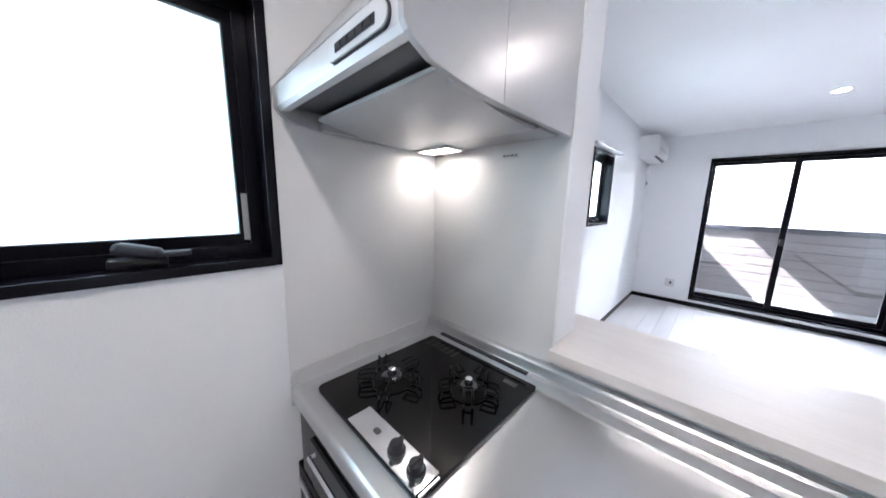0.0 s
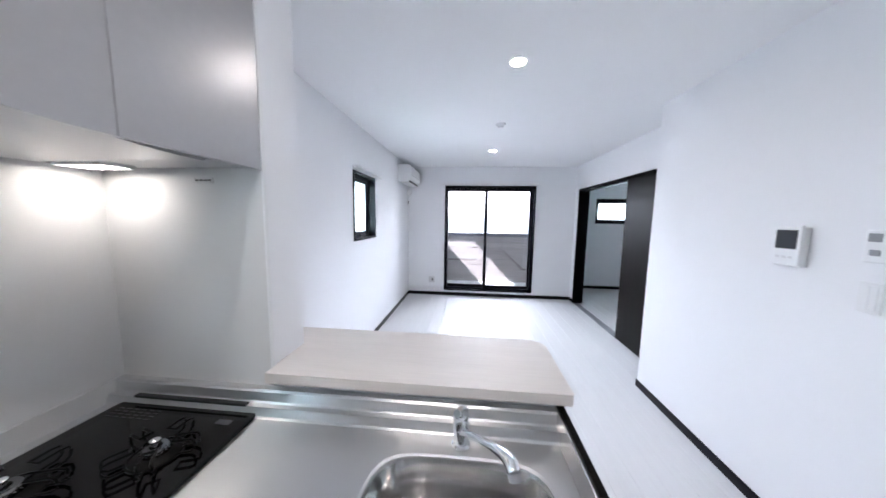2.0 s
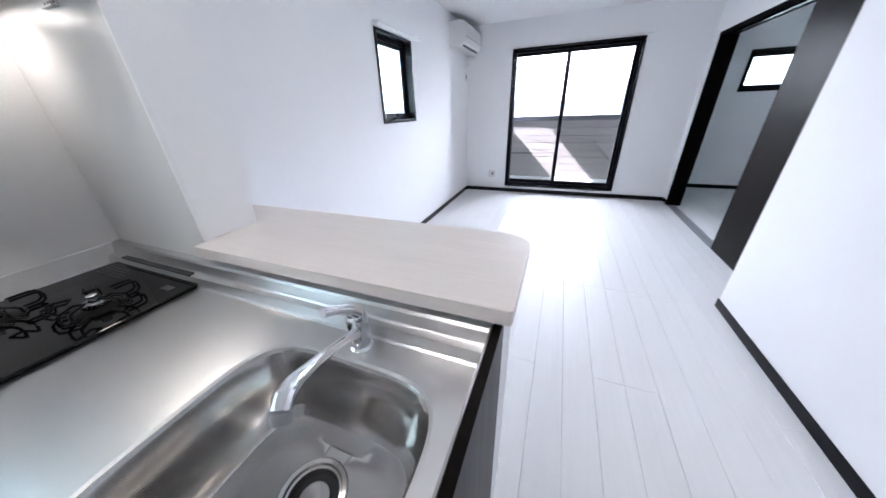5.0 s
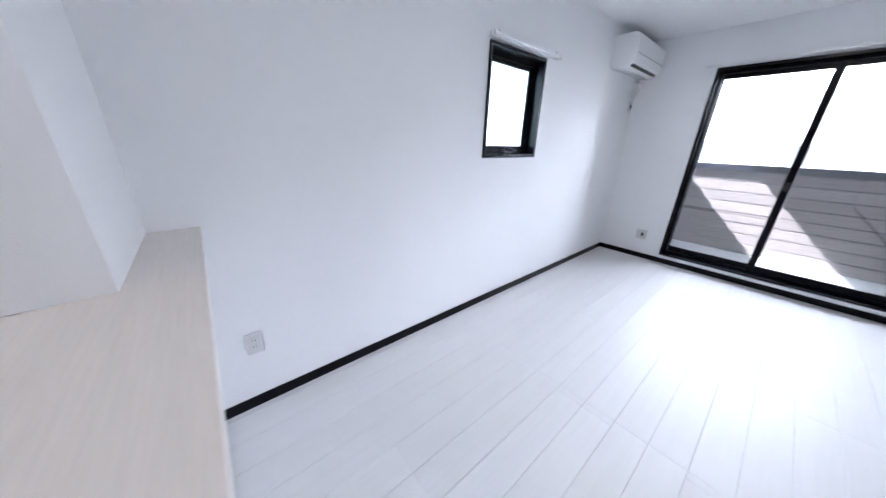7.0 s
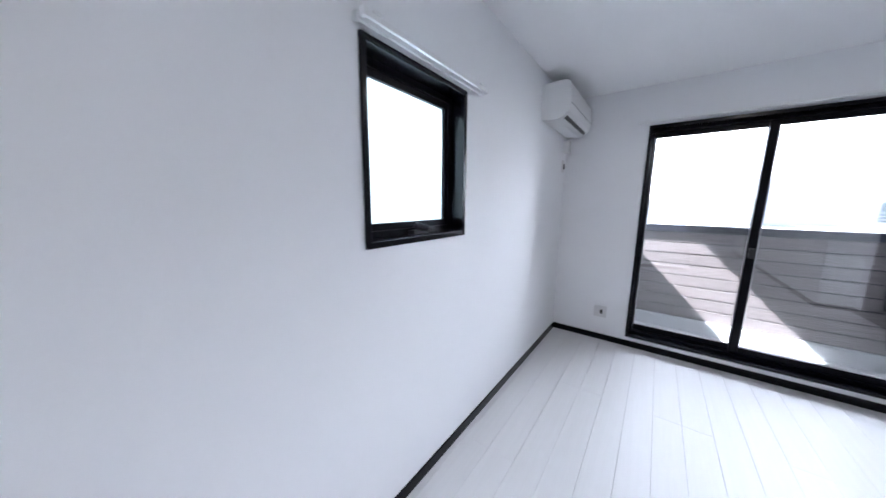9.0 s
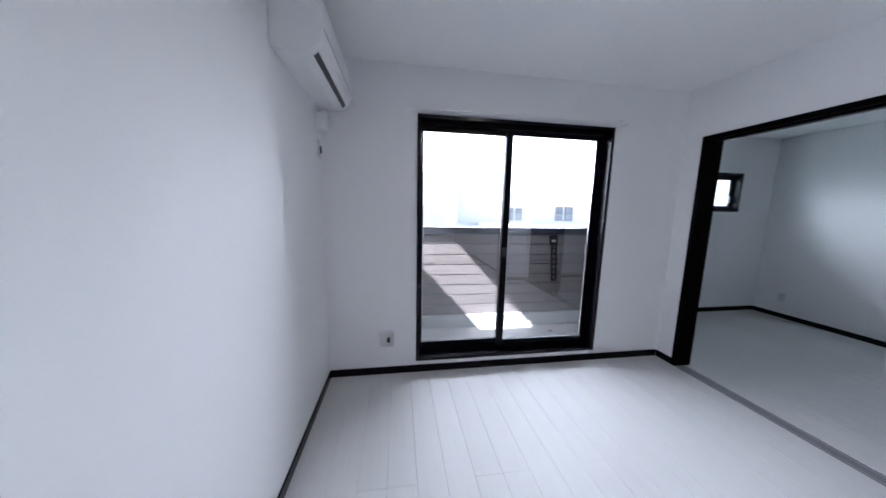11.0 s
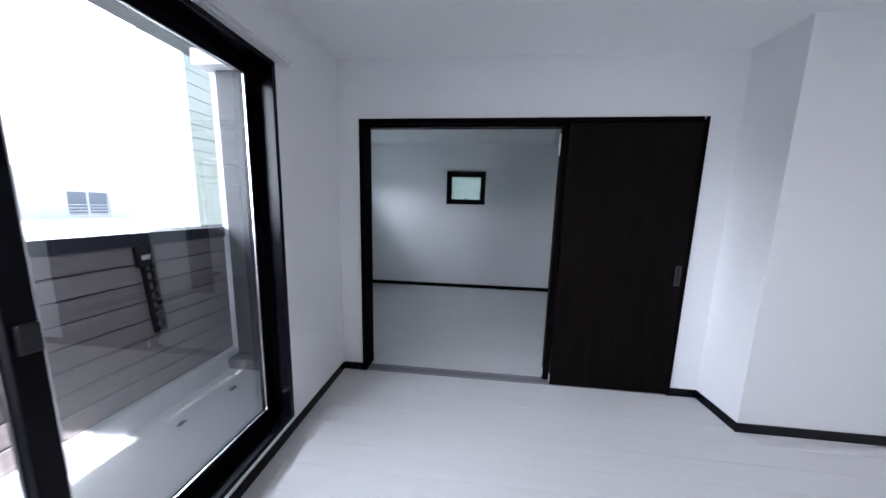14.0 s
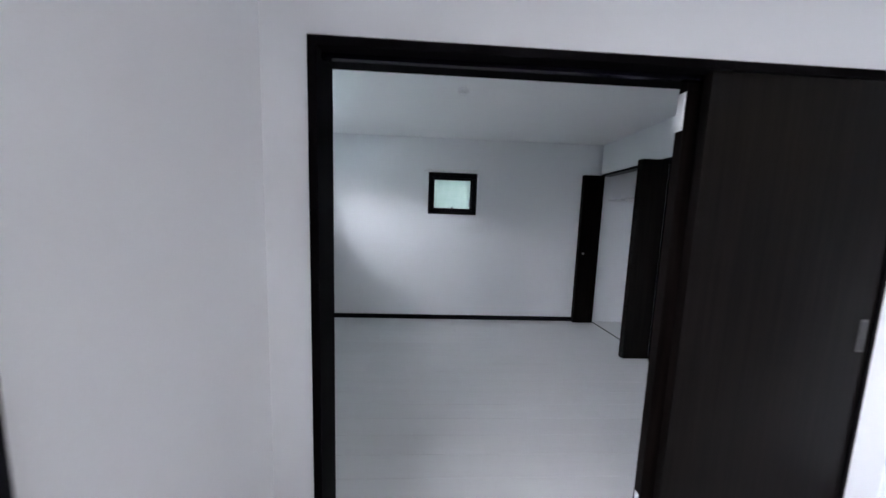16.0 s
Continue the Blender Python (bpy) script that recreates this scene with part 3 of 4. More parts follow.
def faucet():
    x, y = 1.172, -4.64
    f = thing("faucet", pose(x, y, CZ), "chrome single-lever kitchen faucet on the worktop", "faucet")
    part("base", lathe(B(), [(0.026, 0), (0.026, 0.005), (0.021, 0.01), (0.02, 0.05), (0.023, 0.054), (0.023, 0.084), (0.017, 0.096)], 0, 0), CHROME, f, smooth=True)
    pts = [(0.006, -0.014, 0.052), (0.022, -0.056, 0.079), (0.046, -0.115, 0.117), (0.07, -0.172, 0.15), (0.088, -0.215, 0.172), (0.096, -0.236, 0.176), (0.1, -0.246, 0.168)]
    part("spout", tube(B(), pts, [0.0125, 0.0095, 0.0085, 0.009, 0.0115, 0.0125, 0.012], 14), CHROME, f, smooth=True)
    part("aerator", tube(B(), [(0.1, -0.2455, 0.1675), (0.1025, -0.2515, 0.156)], [0.0125, 0.012], 14), GREYPLASTIC, f)
    lever = [(0, 0, 0.094), (-0.001, -0.012, 0.109), (-0.005, -0.04, 0.128), (-0.01, -0.068, 0.141)]
    part("lever", tube(B(), lever, [0.02, 0.014, 0.009, 0.0095], 12), CHROME, f, smooth=True)
    return f


faucet()


def stove():
    s = thing("gas_stove", pose(0, 0, CZ), "black glass two-burner built-in gas stove", "stove")
    x0, x1, y0, y1 = 0.068, 0.541, -5.092, -4.594
    part("glass_top", prism(B(), rounded_rect(x0, x1, y0, y1, (0.025, 0.025, 0.025, 0.025)), 0.0, 0.011, "z"), BLACKGLASS, s, "glossy black glass top", 0.003)
    for bx, by, r in ((0.205, -4.91, 0.05), (0.405, -4.775, 0.044)):
        burner = part("burner", lathe(B(), [(r * 1.15, 0.011), (r * 1.15, 0.015), (r * 0.8, 0.019), (r * 0.62, 0.021)], bx, by), IRON, s, "black burner plate", smooth=True)
        part("burner_ring", lathe(B(), [(r * 0.62, 0.016), (r * 0.62, 0.033), (r * 0.55, 0.037), (r * 0.3, 0.037), (r * 0.26, 0.028)], bx, by), BURNER, burner, "steel burner head", smooth=True)
        part("sensor", lathe(B(), [(0.009, 0.02), (0.009, 0.047), (0.011, 0.049), (0.011, 0.053), (0.007, 0.055)], bx, by, 14), CHROME, burner, "chrome heat sensor", smooth=True)
        for k in range(20):
            a = radians(18 * k)
            c, d = math.cos(a) * r, math.sin(a) * r
            part("flame_tooth", tube(B(), [(bx + c * 0.6, by + d * 0.6, 0.022), (bx + c * 0.66, by + d * 0.66, 0.03)], 0.0022, 5), BURNER, burner)
        trivet = part("trivet", lathe(B(), [(r * 1.28, 0.0115), (r * 1.3, 0.016), (r * 1.2, 0.018), (r * 1.16, 0.0115)], bx, by, caps=False), IRON, s, "black cast iron pan support", smooth=True)
        for k in range(5):
            a = radians(72 * k + 20)
            c, d = math.cos(a), math.sin(a)
            nx, ny = -0.012 * d, 0.012 * c
            foot = [(bx + r * 1.24 * c + sg * nx, by + r * 1.24 * d + sg * ny, 0.0155) for sg in (-1, 1)]
            pts = [foot[0]]
            for q, z in ((1.8, 0.0165), (1.98, 0.023), (2.02, 0.036), (1.95, 0.0475), (1.7, 0.05), (0.95, 0.05)):
                pts.append((bx + r * q * c - nx, by + r * q * d - ny, z))
            pts += [(x + 2 * nx, y + 2 * ny, z) for x, y, z in pts[:0:-1]] + [foot[1]]
            part("prong", tube(B(), pts, 0.0034, 6), IRON, trivet)
    bm = B()
    for k in range(24):
        u, v = k % 6, k // 6
        box(bm, 0.1 + u * 0.026, 0.117 + u * 0.026, -4.668 + v * 0.012, -4.664 + v * 0.012, 0.0112, 0.0118)
    part("printed_marks", bm, PULLMETAL, s, "rows of small grey printed marks")
    part("printed_label", box(B(), 0.45, 0.495, -4.66, -4.64, 0.0112, 0.0117), PULLMETAL, s)
    part("control_strip", box(B(), 0.26, 0.53, -5.088, -5.022, 0.0108, 0.0145), CONTROL, s, bevel=0.001)
    part("printed_mark", prism(B(), rounded_rect(0.335, 0.358, -5.063, -5.047, (0.0075,) * 4), 0.0146, 0.0149, "z"), PULLMETAL, s)
    # Silver line put in for the reflection along the strip's right edge.
    part("trim_line", box(B(), 0.535, 0.539, -5.085, -5.03, 0.0108, 0.0155), SILVER, s)
    for kx in (0.425, 0.493):
        knob = part("knob", lathe(B(), [(0.021, 0.014), (0.021, 0.02), (0.017, 0.024), (0.015, 0.036), (0.012, 0.038)], kx, -5.055, 20), BLACK, s, "black stove knob", smooth=True)
        part("grip", box(B(), kx - 0.004, kx + 0.004, -5.074, -5.036, 0.03, 0.043), BLACK, knob, bevel=0.002)
    part("front_panel", box(B(), 0.07, 0.54, -5.142, -5.12, -0.24, -0.042), BLACKGLASS, s, "black grill front", 0.003)
    part("grill_door", box(B(), 0.16, 0.45, -5.15, -5.142, -0.22, -0.07), BLACK, s, bevel=0.003)
    part("grill_handle", tube(B(), [(0.2, -5.152, -0.09), (0.2, -5.168, -0.09), (0.41, -5.168, -0.09), (0.41, -5.152, -0.09)], 0.006, 8), CHROME, s, smooth=True)
    return s


stove()


def cabinet(name, x0, x1, ztop, doors, label):
    c = thing(name, pose(x0, -5.12, 0), label, "cabinet", "kitchen base cabinets")
    w = x1 - x0
    part("body", box(B(), 0, w, 0.0, 0.56, 0.08, ztop), DARKWOOD, c)
    part("kickboard", box(B(), 0, w, 0.05, 0.06, 0.0, 0.08), BLACK, c)
    for k in range(doors):
        a, b = w * k / doors + 0.002, w * (k + 1) / doors - 0.002
        d = part("door", box(B(), a, b, -0.02, -0.001, 0.085, ztop - 0.004), DARKWOOD, c, bevel=0.002)
        part("handle", box(B(), a + 0.03, b - 0.03, -0.034, -0.02, ztop - 0.05, ztop - 0.035), SILVER, d, "slim bar handle", 0.003)
    return c


cabinet("stove_cabinet", 0.014, 0.575, 0.61, 1, "dark wood-grain base cabinet under the stove")
cabinet("sink_cabinet", 0.577, 1.449, 0.62, 2, "dark wood-grain base cabinet under the sink")
part_ = part("end_panel", box(B(), 1.4505, 1.468, -5.146, -4.546, 0.0, 0.945), DARKWOOD, bevel=0.002)
tagged(part_, "dark brown end panel of the kitchen counter", "panel")


# ---- range hood ----
def range_hood():
    h = thing("range_hood", pose(0, 0, 0), "silver-grey slanted range hood with a lit lamp", "range hood")
    x0, x1 = 0.006, 0.556
    side = [(-4.897, 1.619), (-4.96, 1.620), (-5.024, 1.625), (-5.085, 1.634), (-5.112, 1.646), (-5.128, 1.657), (-5.135, 1.666), (-5.138, 1.715), (-5.130, 1.727), (-4.897, 2.030)]
    for a in (x0, x1 - 0.012):
        part("canopy_end", prism(B(), side, a, a + 0.012), HOODMETAL, h, bevel=0.001)
        part("rear_side", box(B(), a, a + 0.012, -4.8955, -4.546, 1.619, CEIL - 0.004), HOODMETAL, h, bevel=0.001)
    part("front_band", prism(B(), [(-5.124, 1.659), (-5.132, 1.667), (-5.1345, 1.713), (-5.128, 1.724), (-5.1, 1.712), (-5.1, 1.664)], x0 + 0.012, x1 - 0.012), HOODFRONT, h, "pale front band", smooth=True)
    part("slanted_cover", prism(B(), [(-5.128, 1.727), (-4.897, 2.028), (-4.897, 2.0), (-5.11, 1.722)], x0 + 0.012, x1 - 0.012), HOODMETAL, h)
    part("rear_cover", box(B(), x0 + 0.012, x1 - 0.012, -4.896, -4.546, 1.66, CEIL - 0.004), HOODMETAL, h, "tall silver cover up to the ceiling", 0.0015)
    for a, b_ in ((x0 + 0.012, x0 + 0.03), (x1 - 0.03, x1 - 0.012)):
        part("underside_rail", box(B(), a, b_, -5.02, -4.546, 1.627, 1.645), HOODMETAL, h)
    part("recess", box(B(), x0 + 0.03, x1 - 0.03, -5.099, -4.57, 1.668, 1.672), BLACK, h, "black recess behind the plate")
    curve = [(-5.034 + 0.334 * k / 12, 1.6155 + 0.034 * (1 - k / 12) ** 2.2) for k in range(13)]
    part("flow_plate", prism(B(), curve + [(-4.692, 1.621)] + [(y, z + 0.008) for y, z in reversed(curve)], x0 + 0.034, x1 - 0.036), HOODMETAL, h, "gently curved silver filter plate", smooth=True)
    part("rear_plate", box(B(), x0 + 0.03, x1 - 0.03, -4.689, -4.57, 1.6215, 1.63), HOODMETAL, h)
    bm = box(B(), 0.05, 0.2, -4.682, -4.676, 1.611, 1.6215)
    box(bm, 0.05, 0.2, -4.606, -4.6, 1.611, 1.6215)
    box(bm, 0.05, 0.056, -4.676, -4.606, 1.611, 1.6215)
    box(bm, 0.194, 0.2, -4.676, -4.606, 1.611, 1.6215)
    lamp = part("lamp_housing", bm, WHITEPLASTIC, h)
    part("lamp_lens", box(B(), 0.057, 0.193, -4.675, -4.607, 1.615, 1.619), HOODLAMP, lamp, "bright lamp lens")
    part("panel_rim", prism(B(), rounded_rect(0.342, 0.526, 1.6685, 1.7065, (0.017,) * 4), -5.1365, -5.132, "y"), CRANKGREY, h)
    panel = part("control_panel", prism(B(), rounded_rect(0.3445, 0.5235, 1.671, 1.704, (0.0155,) * 4), -5.139, -5.133, "y"), HOODFRONT, h, "rounded pale control plate")
    part("button_strip", box(B(), 0.372, 0.494, -5.1405, -5.138, 1.681, 1.695), CRANKGREY, panel)
    for k in range(5):
        part("button", box(B(), 0.376 + 0.0235 * k, 0.394 + 0.0235 * k, -5.142, -5.14, 1.6835, 1.6925), BLACK, panel)
    return h


range_hood()
clip = thing("wall_hook", pose(0.362, -4.545, 1.588), "small steel hook plate with dark print on the kitchen panel", "hook")
part("plate", box(B(), -0.031, 0.031, -0.004, 0, -0.009, 0.009), PALESTEEL, clip, bevel=0.001)
for k in range(4):
    part("print", box(B(), -0.026 + 0.014 * k, -0.016 + 0.014 * k, -0.0045, -0.0038, -0.003, 0.003), PULLMETAL, clip)
part("hook", box(B(), -0.028, 0.028, -0.012, -0.004, -0.009, -0.006), PALESTEEL, clip, bevel=0.001)



# ---- air conditioner ----
def air_conditioner():
    ac = thing("air_conditioner", pose(0, -0.82, 2.018), "white wall-mounted air conditioner under the ceiling", "air conditioner")
    prof = [(0.0, 0.05), (0.0, 0.315), (0.165, 0.318), (0.2, 0.308), (0.215, 0.285), (0.222, 0.14), (0.21, 0.09), (0.168, 0.05), (0.12, 0.037)]
    part("body", prism(B(), prof, 0.0, 0.79, "y"), WHITEPLASTIC, ac, bevel=0.004)
    part("front_seam", prism(B(), [(0.2205, 0.146), (0.2232, 0.146), (0.2232, 0.151), (0.2205, 0.151)], 0.02, 0.77, "y"), GREYPLASTIC, ac)
    part("outlet_slot", prism(B(), [(0.186, 0.069), (0.1885, 0.0665), (0.1685, 0.0475), (0.166, 0.05)], 0.05, 0.74, "y"), BLACK, ac, "dark air outlet slot")
    part("louver", prism(B(), [(0.2075, 0.09), (0.2115, 0.0885), (0.1905, 0.0685), (0.187, 0.0705)], 0.05, 0.74, "y"), WHITEPLASTIC, ac)
    part("top_grille", box(B(), 0.03, 0.15, 0.05, 0.74, 0.317, 0.321), GREYPLASTIC, ac)
    return ac


air_conditioner()
duct = thing("pipe_cover", pose(0, -0.11, 1.93), "white pipe cover below the air conditioner", "pipe cover")
part("cover", box(B(), 0, 0.065, -0.035, 0.04, -0.03, 0.085), WHITEPLASTIC, duct, bevel=0.006)


# ---- fittings on the walls ----
def outlet(name, m, label, n=2, w=0.07, h=0.12):
    o = thing(name, m, label, "outlet", "wall outlets")
    part("plate", box(B(), -w / 2, w / 2, -0.007, 0, -h / 2, h / 2), OUTLETWHITE, o, bevel=0.003)
    for k in range(n):
        z = (k - (n - 1) / 2) * 0.036
        s = part("socket", box(B(), -0.016, 0.016, -0.0095, -0.006, z - 0.014, z + 0.014), OUTLETWHITE, o, bevel=0.001)
        for x in (-0.0065, 0.0065):
            part("slot", box(B(), x - 0.001, x + 0.001, -0.0105, -0.009, z - 0.005, z + 0.005), BLACK, s)
    return o


outlet("wall_outlet", pose(0, -4.14, 0.38, 0, 0, 90), "white double wall outlet above the baseboard")
o = outlet("wall_outlet", pose(0, -0.09, 1.78, 0, 0, 90), "white outlet plate with a dark plug near the corner", 1)
part("plug", box(B(), -0.005, 0.005, -0.02, -0.009, -0.03, 0.022), CRANKGREY, o, bevel=0.002)
o = outlet("wall_outlet", pose(0.458, 0, 0.303), "white outlet plate with a dark cable socket", 1, 0.115)
part("aerial_socket", box(B(), 0.0, 0.022, -0.013, -0.006, -0.022, 0.022), BLACK, o, bevel=0.002)
outlet("wall_outlet", pose(BED_E, 0.72, 0.28, 0, 0, -90), "white wall outlet in the bedroom")

corridor = -90
i = thing("intercom", pose(STEP_X, -3.862, 1.372, 0, 0, corridor), "white video intercom with a dark screen", "intercom")
part("body", box(B(), -0.062, 0.062, -0.028, 0, -0.09, 0.095), WHITEPLASTIC, i, bevel=0.006)
part("screen", box(B(), -0.056, 0.038, -0.030, -0.027, -0.008, 0.082), SCREEN, i, "dark glass screen", 0.001)
part("handset", box(B(), 0.045, 0.062, -0.04, -0.027, -0.08, 0.105), WHITEPLASTIC, i, bevel=0.005)
for x in (-0.04, -0.012, 0.016):
    part("button", box(B(), x - 0.009, x + 0.009, -0.0295, -0.027, -0.052, -0.042), OUTLETWHITE, i)
r = thing("water_heater_remote", pose(STEP_X, -4.148, 1.402, 0, 0, corridor), "white water heater control with a small grey display", "remote control")
part("body", box(B(), -0.034, 0.034, -0.018, 0, -0.062, 0.062), WHITEPLASTIC, r, bevel=0.005)
part("display", box(B(), -0.024, 0.014, -0.0195, -0.017, 0.018, 0.05), GREYPLASTIC, r)
part("button", box(B(), -0.015, 0.015, -0.021, -0.017, -0.035, -0.012), GREYPLASTIC, r, bevel=0.002)
s = thing("light_switch", pose(STEP_X, -4.145, 1.205, 0, 0, corridor), "white two-rocker light switch plate", "light switch")
part("plate", box(B(), -0.035, 0.035, -0.007, 0, -0.06, 0.06), WHITEPLASTIC, s, bevel=0.003)
for x in (-0.012, 0.012):
    part("rocker", box(B(), x - 0.011, x + 0.011, -0.0105, -0.006, -0.048, 0.048), WHITEPLASTIC, s, bevel=0.002)


# ---- ceiling fittings ----
def downlight(x, y):
    d = thing("downlight", pose(x, y, CEIL), "round recessed ceiling downlight, switched on", "downlight", "ceiling downlights")
    part("trim_ring", lathe(B(), [(0.058, 0.0), (0.058, -0.005), (0.05, -0.007), (0.043, -0.004), (0.043, 0.0)], 0, 0, 32), WHITEPLASTIC, d, smooth=True)
    part("lamp_lens", lathe(B(), [(0.043, -0.0045), (0.03, -0.006)], 0, 0, 24), LAMPWARM, d, "bright warm lens")
    return d


downlight(1.467, -1.257)
downlight(1.444, -3.509)
downlight(0.78, -5.52)
downlight(1.18, -5.52)


def detector(x, y, label):
    d = thing("smoke_detector", pose(x, y, CEIL), label, "smoke detector")
    part("base", lathe(B(), [(0.05, 0), (0.05, -0.012), (0.045, -0.016), (0.03, -0.022)], 0, 0), WHITEPLASTIC, d, smooth=True)
    part("sensor", lathe(B(), [(0.03, -0.02), (0.028, -0.034), (0.02, -0.038)], 0, 0), WHITEPLASTIC, d, smooth=True)


detector(1.456, -2.374, "round white smoke detector on the ceiling")
detector(4.36, -0.87, "round white smoke detector on the bedroom ceiling")

# ---- balcony ----
PAR, BAL_E = 1.15, 4.6
tagged(part("balcony_floor", box(B(), -1.2, EAST + 0.114, 0.16, PAR + 0.12, -0.25, -0.1), FRP), "pale grey coated balcony floor", "floor", kind="structure")
tagged(part("balcony_upstand", prism(B(), [(PAR, -0.1), (PAR, 0.045), (PAR - 0.035, 0.045), (PAR - 0.05, 0.03), (PAR - 0.075, -0.1)], -1.2, BAL_E), FRP), "pale coated upstand along the balcony wall", "trim", kind="structure")
parapet = tagged(part("balcony_wall", box(B(), -1.2, BAL_E, PAR + 0.012, PAR + 0.13, -0.1, 1.1), CAP), "balcony wall clad with grey-brown wood-grain boards", "wall", kind="structure")
part("cap", prism(B(), [(PAR - 0.03, 1.085), (PAR - 0.03, 1.165), (PAR + 0.05, 1.18), (PAR + 0.17, 1.165), (PAR + 0.17, 1.085)], -1.2, BAL_E), CAP, parapet, "dark navy metal cap")
# Dark facing added outside, unseen, to cut light bounced onto the boards.
OUTDARK = material("added_dark_facing", (0.07, 0.07, 0.075), 0.6, grain=0.15, scale=20, stretch=(0.5, 9, 9), bump=0.3)
bm = B()
for a, b_, z0, z1 in ((-3.0, BW[0] - 0.01, -0.1, 3.2), (BW[1] + 0.01, EAST + 0.11, -0.1, 3.2), (BW[0] - 0.01, BW[1] + 0.01, BW[3] + 0.01, 3.2), (BW[0] - 0.01, BW[1] + 0.01, -0.1, BW[2] - 0.01)):
    box(bm, a, b_, 0.161, 0.176, z0, z1)
tagged(part("outer_cladding", bm, OUTDARK), "unseen dark facing added outside to cut bounced light", "cladding", kind="structure")
# Added sheet that keeps the end wall of the balcony dark.
tagged(part("outer_side_cladding", box(B(), EAST + 0.1, EAST + 0.1145, 0.177, PAR - 0.08, -0.1, 3.2), OUTDARK), "dark facing added to darken the end of the balcony", "cladding", kind="structure")
# Unseen wall added to cast the lower left shade on the boards.
tagged(part("balcony_partition", box(B(), -0.58, -0.5, 0.16, PAR + 0.1, -0.1, 2.11), OUTDARK), "unseen dark wall added to shade the left of the balcony", "wall", kind="structure")
# Unseen slab added to form the upper right edge of the sun band.
tagged(part("roof_eave", box(B(), -0.80, 6.2, 0.178, 2.6, 3.2, 3.35), OUTDARK), "unseen dark slab added above the balcony to cast shade", "roof", kind="structure")
# Unseen block added so the sun patch stops short of the house.
tagged(part("roof_edge", box(B(), -3.0, -0.80, 0.0, 0.17, 2.43, 3.35), OUTWALL), "unseen white block added to end the sun patch near the house", "roof", kind="structure")
# Unseen wall added to block sun that comes from behind the house.
tagged(part("outer_wall", box(B(), -3.0, -0.16, 0.02, 0.16, -3.2, 3.2), OUTWALL), "unseen white wall added to shape the sun band on the balcony", "wall", kind="structure")

# Unseen slab added to shade what lies outside the bedroom window.
tagged(part("house_roof", box(B(), 2.9, 6.3, -8.6, 0.17, 3.2, 3.35), OUTDARK), "unseen dark slab added over the bedroom to shade the wall beyond", "roof", kind="structure")
# Unseen overhang added to stop direct sun through the kitchen and side windows.
tagged(part("west_eave", box(B(), -1.6, -0.17, -8.4, -1.2, 2.55, 2.75), OUTWALL), "unseen white slab added to keep sun out of the side windows", "roof", kind="structure")
for x, y in ((2.42, 0.844), (2.80, 0.81)):
    d = thing("floor_clip", pose(x, y, -0.1), "small dark metal clip on the balcony floor", "clip", "clips on the balcony floor")
    part("foot", box(B(), -0.028, 0.028, -0.011, 0.011, 0.0, 0.006), PULLMETAL, d, bevel=0.002)
    part("loop", tube(B(), [(-0.014, 0, 0.005), (-0.01, 0, 0.016), (0.01, 0, 0.016), (0.014, 0, 0.005)], 0.003, 6), PULLMETAL, d)
b = thing("pole_bracket", pose(2.565, PAR, 0.74, 0, -4, 0), "black folding clothes pole bracket on the boards", "bracket")
part("plate", box(B(), -0.05, 0.05, -0.035, 0.0, 0.2, 0.34), BLACK, b, bevel=0.004)
part("label", box(B(), -0.03, 0.02, -0.037, -0.034, 0.25, 0.28), WHITEPLASTIC, b, "white label")
bm = B()
for k in range(2):
    box(bm, -0.034 + k * 0.056, -0.022 + k * 0.056, -0.045, -0.012, -0.27, 0.21)
for k in range(7):
    box(bm, -0.022, 0.022, -0.043, -0.014, -0.262 + k * 0.07, -0.242 + k * 0.07)
part("arm", bm, BLACK, b, "pierced hanging arm")


# ---- neighbouring houses ----
def house(name, x0, x1, y0, y1, eave, ridge, windows, label):
    h = thing(name, pose(0, 0, 0), label, "house")
    holes = [(a, b_, c, d) for a, b_, c, d in windows]
    bm = B()
    cuts = sorted({x0, x1, *(w[0] for w in holes), *(w[1] for w in holes)})
    for a, b_ in zip(cuts, cuts[1:]):
        z = -3.2
        for w in sorted((w[2], w[3]) for w in holes if w[0] <= a + 1e-6 and w[1] >= b_ - 1e-6):
            box(bm, a, b_, y0, y0 + 0.2, z, w[0])
            z = w[1]
        box(bm, a, b_, y0, y0 + 0.2, z, eave)
    box(bm, x0, x0 + 0.2, y0 + 0.2, y1, -3.2, eave)
    box(bm, x1 - 0.2, x1, y0 + 0.2, y1, -3.2, eave)
    part("wall", bm, OUTWALL, h)
    part("roof", prism(B(), [(y0 - 0.5, eave - 0.02), ((y0 + y1) / 2, ridge), (y1 + 0.5, eave - 0.02), (y1 + 0.5, eave + 0.1), ((y0 + y1) / 2, ridge + 0.14), (y0 - 0.5, eave + 0.1)], x0 - 0.4, x1 + 0.4), ROOFTILE, h, "grey tiled roof")
    for a, b_, c, d in windows:
        w = part("window", box(B(), a, b_, y0 + 0.1, y0 + 0.12, c, d), DARKPANE, h)
        part("frame", ring(B(), a - 0.05, b_ + 0.05, c - 0.05, d + 0.05, 0.1, y0 - 0.03, y0 + 0.1), WHITEPLASTIC, w)
        part("mullion", box(B(), (a + b_) / 2 - 0.03, (a + b_) / 2 + 0.03, y0 + 0.04, y0 + 0.1, c, d), WHITEPLASTIC, w)
        for k in range(4):
            z = c + 0.08 + k * 0.13
            part("guard_bar", box(B(), a - 0.02, b_ + 0.02, y0 - 0.12, y0 - 0.09, z, z + 0.03), WHITEPLASTIC, w)
    return h


